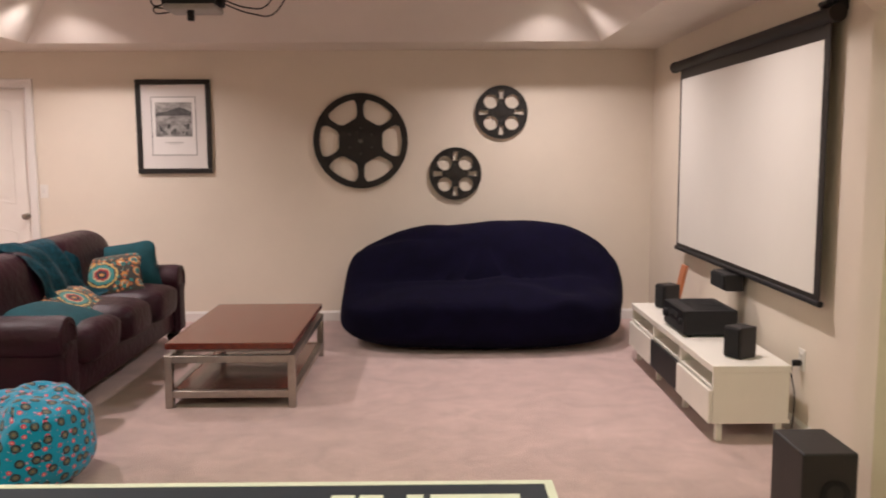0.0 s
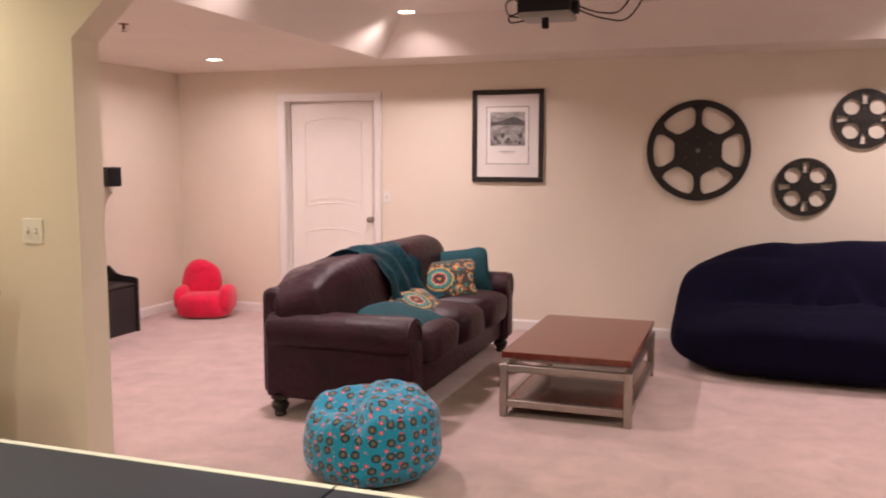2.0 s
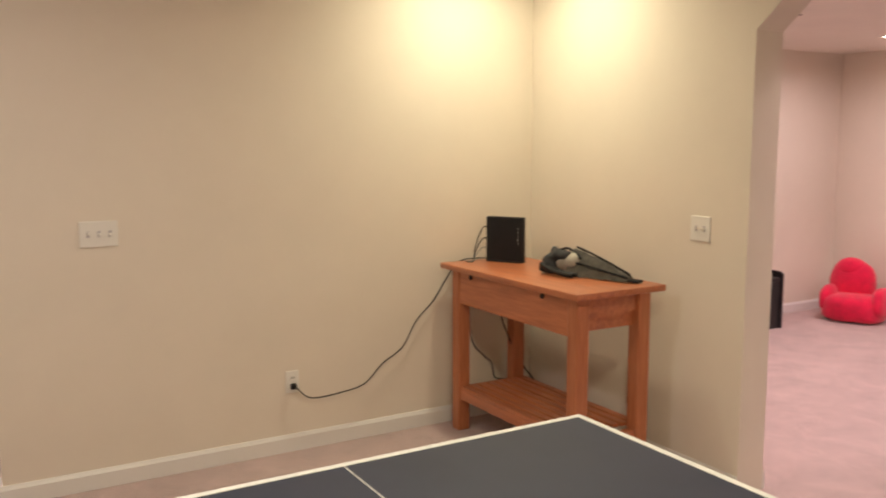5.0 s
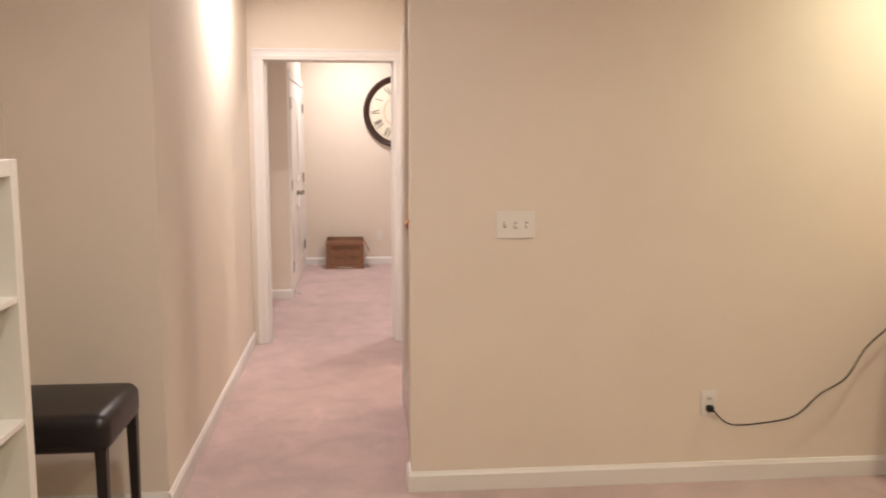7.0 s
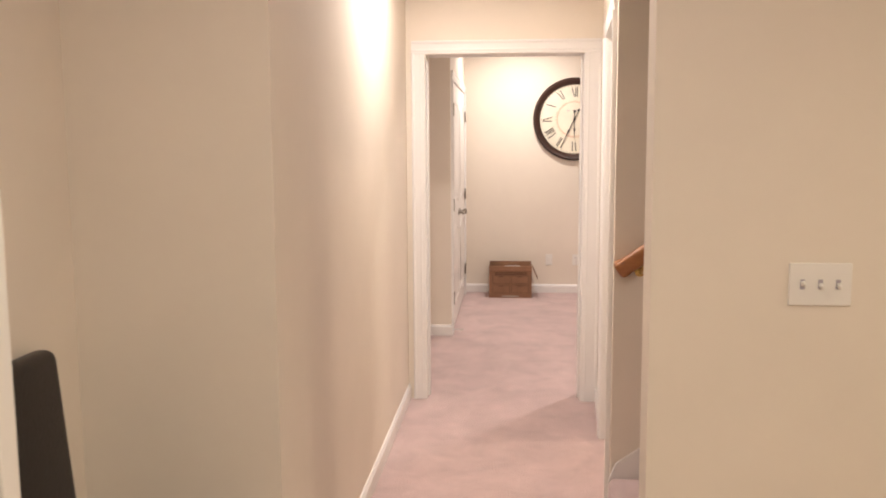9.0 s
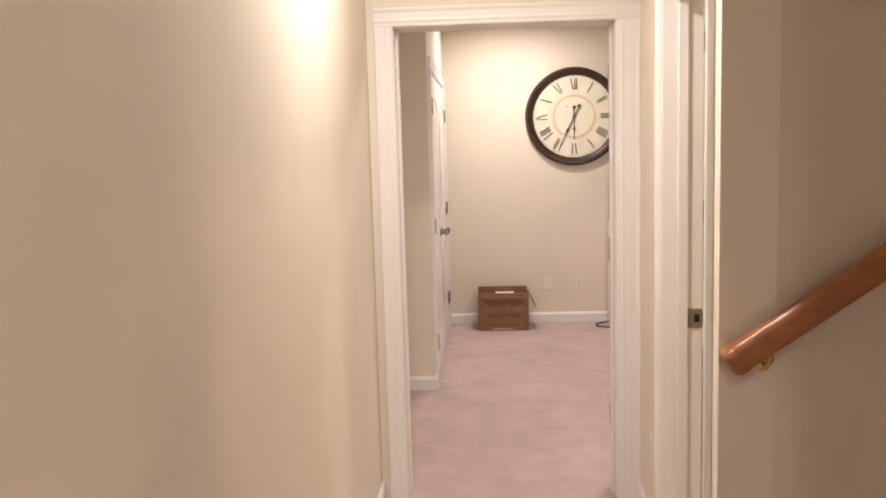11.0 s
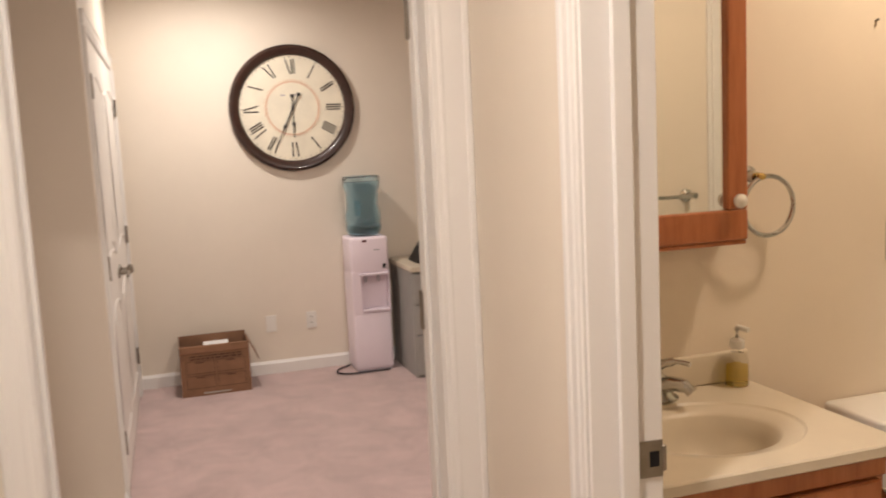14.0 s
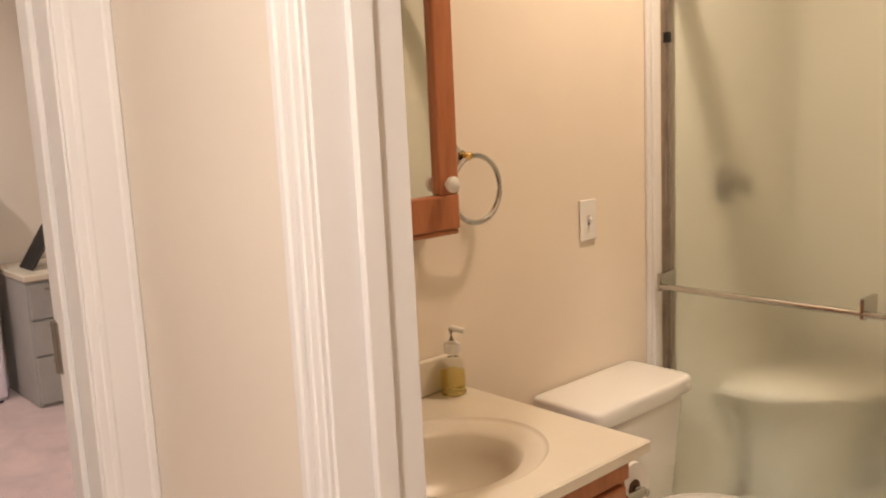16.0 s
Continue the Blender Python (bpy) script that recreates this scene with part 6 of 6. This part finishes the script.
t = thing("towel_ring", BX, 1.035, 1.388, 0, "chrome and brass towel ring on the wall", "towel ring")
part("rosette", lathe([(0.028, 0), (0.028, 0.008), (0.016, 0.016), (0.014, 0.04)], 20, pose(0, 0, 0, 0, 90, 0)), M_CHROME, t, smooth=True)
part("post", moved(puff(0.010, 0.014, 0.010, 1, 1, 16, 10), Matrix.Translation((0.05, 0.008, 0))), M_BRASS, t, "brass post", True)
part("ring", tube([(0.05 + 0.0, 0.03 + 0.078 * math.sin(a), -0.078 + 0.078 * math.cos(a)) for a in [2 * math.pi * i / 48 for i in range(48)]], 0.0065, 8, True), M_CHROME, t, "chrome ring", True)
t = thing("towel_bar", -5.39, 1.4, 1.24, 0, "chrome towel bar on the wall facing the mirror", "towel bar")
part("bar", tube([(-0.065, -0.3, 0), (-0.065, 0.3, 0)], 0.008, 12), M_CHROME, t, smooth=True)
for y in (-0.3, 0.3):
    part("post", lathe([(0.028, 0), (0.028, 0.008), (0.013, 0.018), (0.013, 0.075)], 18, pose(0, y, 0, 0, -90, 0)), M_CHROME, t, smooth=True)
plate("light_switch", Matrix.Translation((BX, 1.535, 1.178)) @ E90, 1, "toggle", "white switch plate on the bathroom wall", "light switch")
t = thing("picture_nail", BX, 1.458, 1.79, 0, "small bare nail in the bathroom wall", "nail")
part("nail", tube([(0, 0, 0), (0.009, 0, 0.003)], 0.004, 8), M_NICKEL, t)


def toilet():
    t = thing("toilet", BX, 1.508, 0, 0, "white porcelain toilet with a lidded tank", "toilet")
    bm = box(0.02, 0.208, -0.195, 0.195, 0.36, 0.69, 0.03, 4)
    for v in bm.verts:
        k = 1 - 0.16 * (0.69 - v.co.z) / 0.33
        v.co.y *= k
        v.co.x = 0.02 + (v.co.x - 0.02) * (1 - 0.12 * (0.69 - v.co.z) / 0.33)
    part("tank", bm, M_PORCELAIN, t, smooth=True)
    half = [(0.006, 0.22), (0.190, 0.22), (0.205, 0.216), (0.215, 0.207), (0.220, 0.194), (0.223, 0.10)]
    outline = [(x, -y) for x, y in half] + half[::-1]
    bm = bmesh.new()
    rows = []
    for z, k in ((0.688, 0.975), (0.692, 0.992), (0.706, 1.0), (0.724, 1.0), (0.731, 0.993), (0.735, 0.975), (0.737, 0.94)):
        rows.append([bm.verts.new((x * (k if x > 0.1 else 1), y * k, z)) for x, y in outline])
    n = len(outline)
    for a, b in zip(rows, rows[1:]):
        for i in range(n):
            bm.faces.new((a[i], a[(i + 1) % n], b[(i + 1) % n], b[i]))
    bm.faces.new(rows[0][::-1])
    bm.faces.new(rows[-1])
    part("tank_lid", bm, M_PORCELAIN, t, smooth=True)
    part("flush_lever", tube(smooth_line([(0.20, -0.15, 0.63), (0.232, -0.15, 0.63), (0.235, -0.10, 0.622)], 5), 0.008, 8), M_CHROME, t, "chrome flush lever", True)
    part("bowl", moved(lathe([(0.10, 0.0), (0.105, 0.03), (0.095, 0.14), (0.12, 0.24), (0.18, 0.36), (0.185, 0.39), (0.15, 0.392)], 36), Matrix.Translation((0.45, 0, 0)) @ Matrix.Diagonal((1.25, 1, 1, 1))), M_PORCELAIN, t, smooth=True)
    part("seat", moved(lathe([(0.11, 0.395), (0.19, 0.395), (0.193, 0.408), (0.18, 0.417), (0.11, 0.417)], 40, None, False), Matrix.Translation((0.45, 0, 0)) @ Matrix.Diagonal((1.22, 1, 1, 1))), M_PORCELAIN, t, smooth=True)
    part("seat_lid", moved(lathe([(0.19, 0.42), (0.193, 0.43), (0.17, 0.442), (0.02, 0.446)], 40), Matrix.Translation((0.45, 0, 0)) @ Matrix.Diagonal((1.22, 1, 1, 1))), M_PORCELAIN, t, smooth=True)
    part("bowl_neck", box(0.06, 0.36, -0.11, 0.11, 0.2, 0.385, 0.03, 3), M_PORCELAIN, t, smooth=True)


toilet()

t = thing("toilet_paper_holder", -6.425, 0.999, 0.70, 0, "toilet roll on a chrome holder beside the vanity", "toilet roll")
part("mount", lathe([(0.022, 0), (0.022, 0.006), (0.01, 0.012), (0.01, 0.075)], 16, pose(0.075, 0, 0, -90, 0, 0)), M_CHROME, t, smooth=True)
part("spindle", tube([(-0.06, 0.072, 0), (0.085, 0.072, 0)], 0.008, 10), M_CHROME, t, smooth=True)
part("roll", lathe([(0.02, -0.052), (0.054, -0.052), (0.055, 0.052), (0.02, 0.052)], 32, pose(0.0, 0.072, 0, 0, 90, 0), True), M_PAPER, t, smooth=True)
part("core", lathe([(0.0195, -0.053), (0.0195, 0.0535)], 20, pose(0.0, 0.072, 0, 0, 90, 0)), M_CARDINK, t)


def shower():
    y = 1.915
    xr = -5.395
    t = thing("shower_doors", BX, y, 0, 0, "frosted glass sliding shower doors with a chrome towel bar", "shower door")
    W = xr - BX
    part("side_channel", box(0.0, 0.016, -0.02, 0.035, 0.10, 2.0, 0.002, 1), M_STEEL, t)
    part("side_channel", box(W - 0.03, W, -0.02, 0.035, 0.10, 2.0, 0.002, 1), M_STEEL, t)
    part("top_track", box(0.0, W, -0.025, 0.04, 2.0, 2.05, 0.003, 1), M_STEEL, t)
    part("bottom_track", box(0.0, W, -0.025, 0.04, 0.08, 0.10, 0.003, 1), M_STEEL, t)
    p1 = part("front_panel", box(0.016, W * 0.56, -0.012, -0.007, 0.10, 2.0), M_FROST, t, "frosted glass panel")
    p2 = part("rear_panel", box(W * 0.48, W - 0.03, 0.018, 0.023, 0.10, 2.0), M_FROST, t, "frosted glass panel")
    p1.visible_shadow = p2.visible_shadow = False
    part("panel_edge", box(0.016, 0.028, -0.016, -0.003, 0.10, 2.0), M_STEEL, p1)
    part("towel_bar", tube([(0.038, -0.085, 0.945), (W * 0.54, -0.085, 0.945)], 0.009, 10), M_CHROME, p1, "chrome bar", True)
    for x in (0.038, 0.626):
        part("bar_bracket", box(x - 0.007, x + 0.007, -0.093, -0.012, 0.93, 0.985, 0.003, 2), M_CHROME, p1)
    part("bumper", box(0.012, 0.032, -0.023, -0.012, 1.66, 1.69), M_BLACK, t, "black rubber bumper")
    part("bumper", box(0.016, 0.036, -0.025, -0.012, 0.32, 0.36), M_BLACK, t, "black rubber bumper")
    part("bumper", box(W - 0.045, W - 0.022, -0.026, -0.012, 1.66, 1.69), M_BLACK, t, "black rubber bumper")
    s = thing("shower_stall", BX, y, 0, 0, "pale moulded shower pan with a rounded corner seat", "shower")
    part("pan", box(0.0, W, -0.03, 0.84, 0.006, 0.08, 0.01, 2), M_TILE, s)
    # rounded corner seat, undercut below
    bm = bmesh.new()
    rows = []
    for z, k in ((0.08, 0.62), (0.36, 0.66), (0.455, 0.82), (0.485, 0.97), (0.505, 1.0), (0.522, 0.985), (0.53, 0.95)):
        arc = [math.pi / 2 * i / 14 for i in range(15)]
        row = [bm.verts.new((0.002 + 0.46 * k * math.sin(a), 0.838 - 0.53 * k * math.cos(a), z)) for a in arc]
        rows.append(row + [bm.verts.new((0.002, 0.838, z))])
    for a, b in zip(rows, rows[1:]):
        for i in range(16):
            bm.faces.new((a[i], a[(i + 1) % 16], b[(i + 1) % 16], b[i]))
    bm.faces.new(rows[-1])
    part("seat", bm, M_TILE, s, smooth=True)
    v = thing("shower_valve", BX, y + 0.36, 1.21, 0, "dull metal shower valve with a knob", "shower valve")
    part("escutcheon", lathe([(0.06, 0), (0.06, 0.006), (0.042, 0.02), (0.03, 0.03)], 28, pose(0, 0, 0, 0, 90, 0)), M_CHROME, v, smooth=True)
    part("knob", lathe([(0.02, 0.02), (0.03, 0.04), (0.032, 0.075), (0.02, 0.085)], 20, pose(0, 0, 0, 0, 90, 0)), M_CHROME, v, smooth=True)


shower()
def shower_trim(name, m):
    bm = box(0, 0.012, 0, 0.02, 0.0, 2.2, 0.003, 1)
    add_box(bm, 0, 0.018, 0.02, 0.045, 0.0, 2.2, 0.004, 1)
    add_box(bm, 0, 0.012, 0.045, 0.065, 0.0, 2.2, 0.003, 1)
    solid(name, bm, M_TRIM, "white moulded trim beside the shower", "trim", m=m)


shower_trim("trim_shower_1", pose(BX, 1.81, 0))
shower_trim("trim_shower_2", pose(-5.39, 1.875, 0, 0, 0, 180))
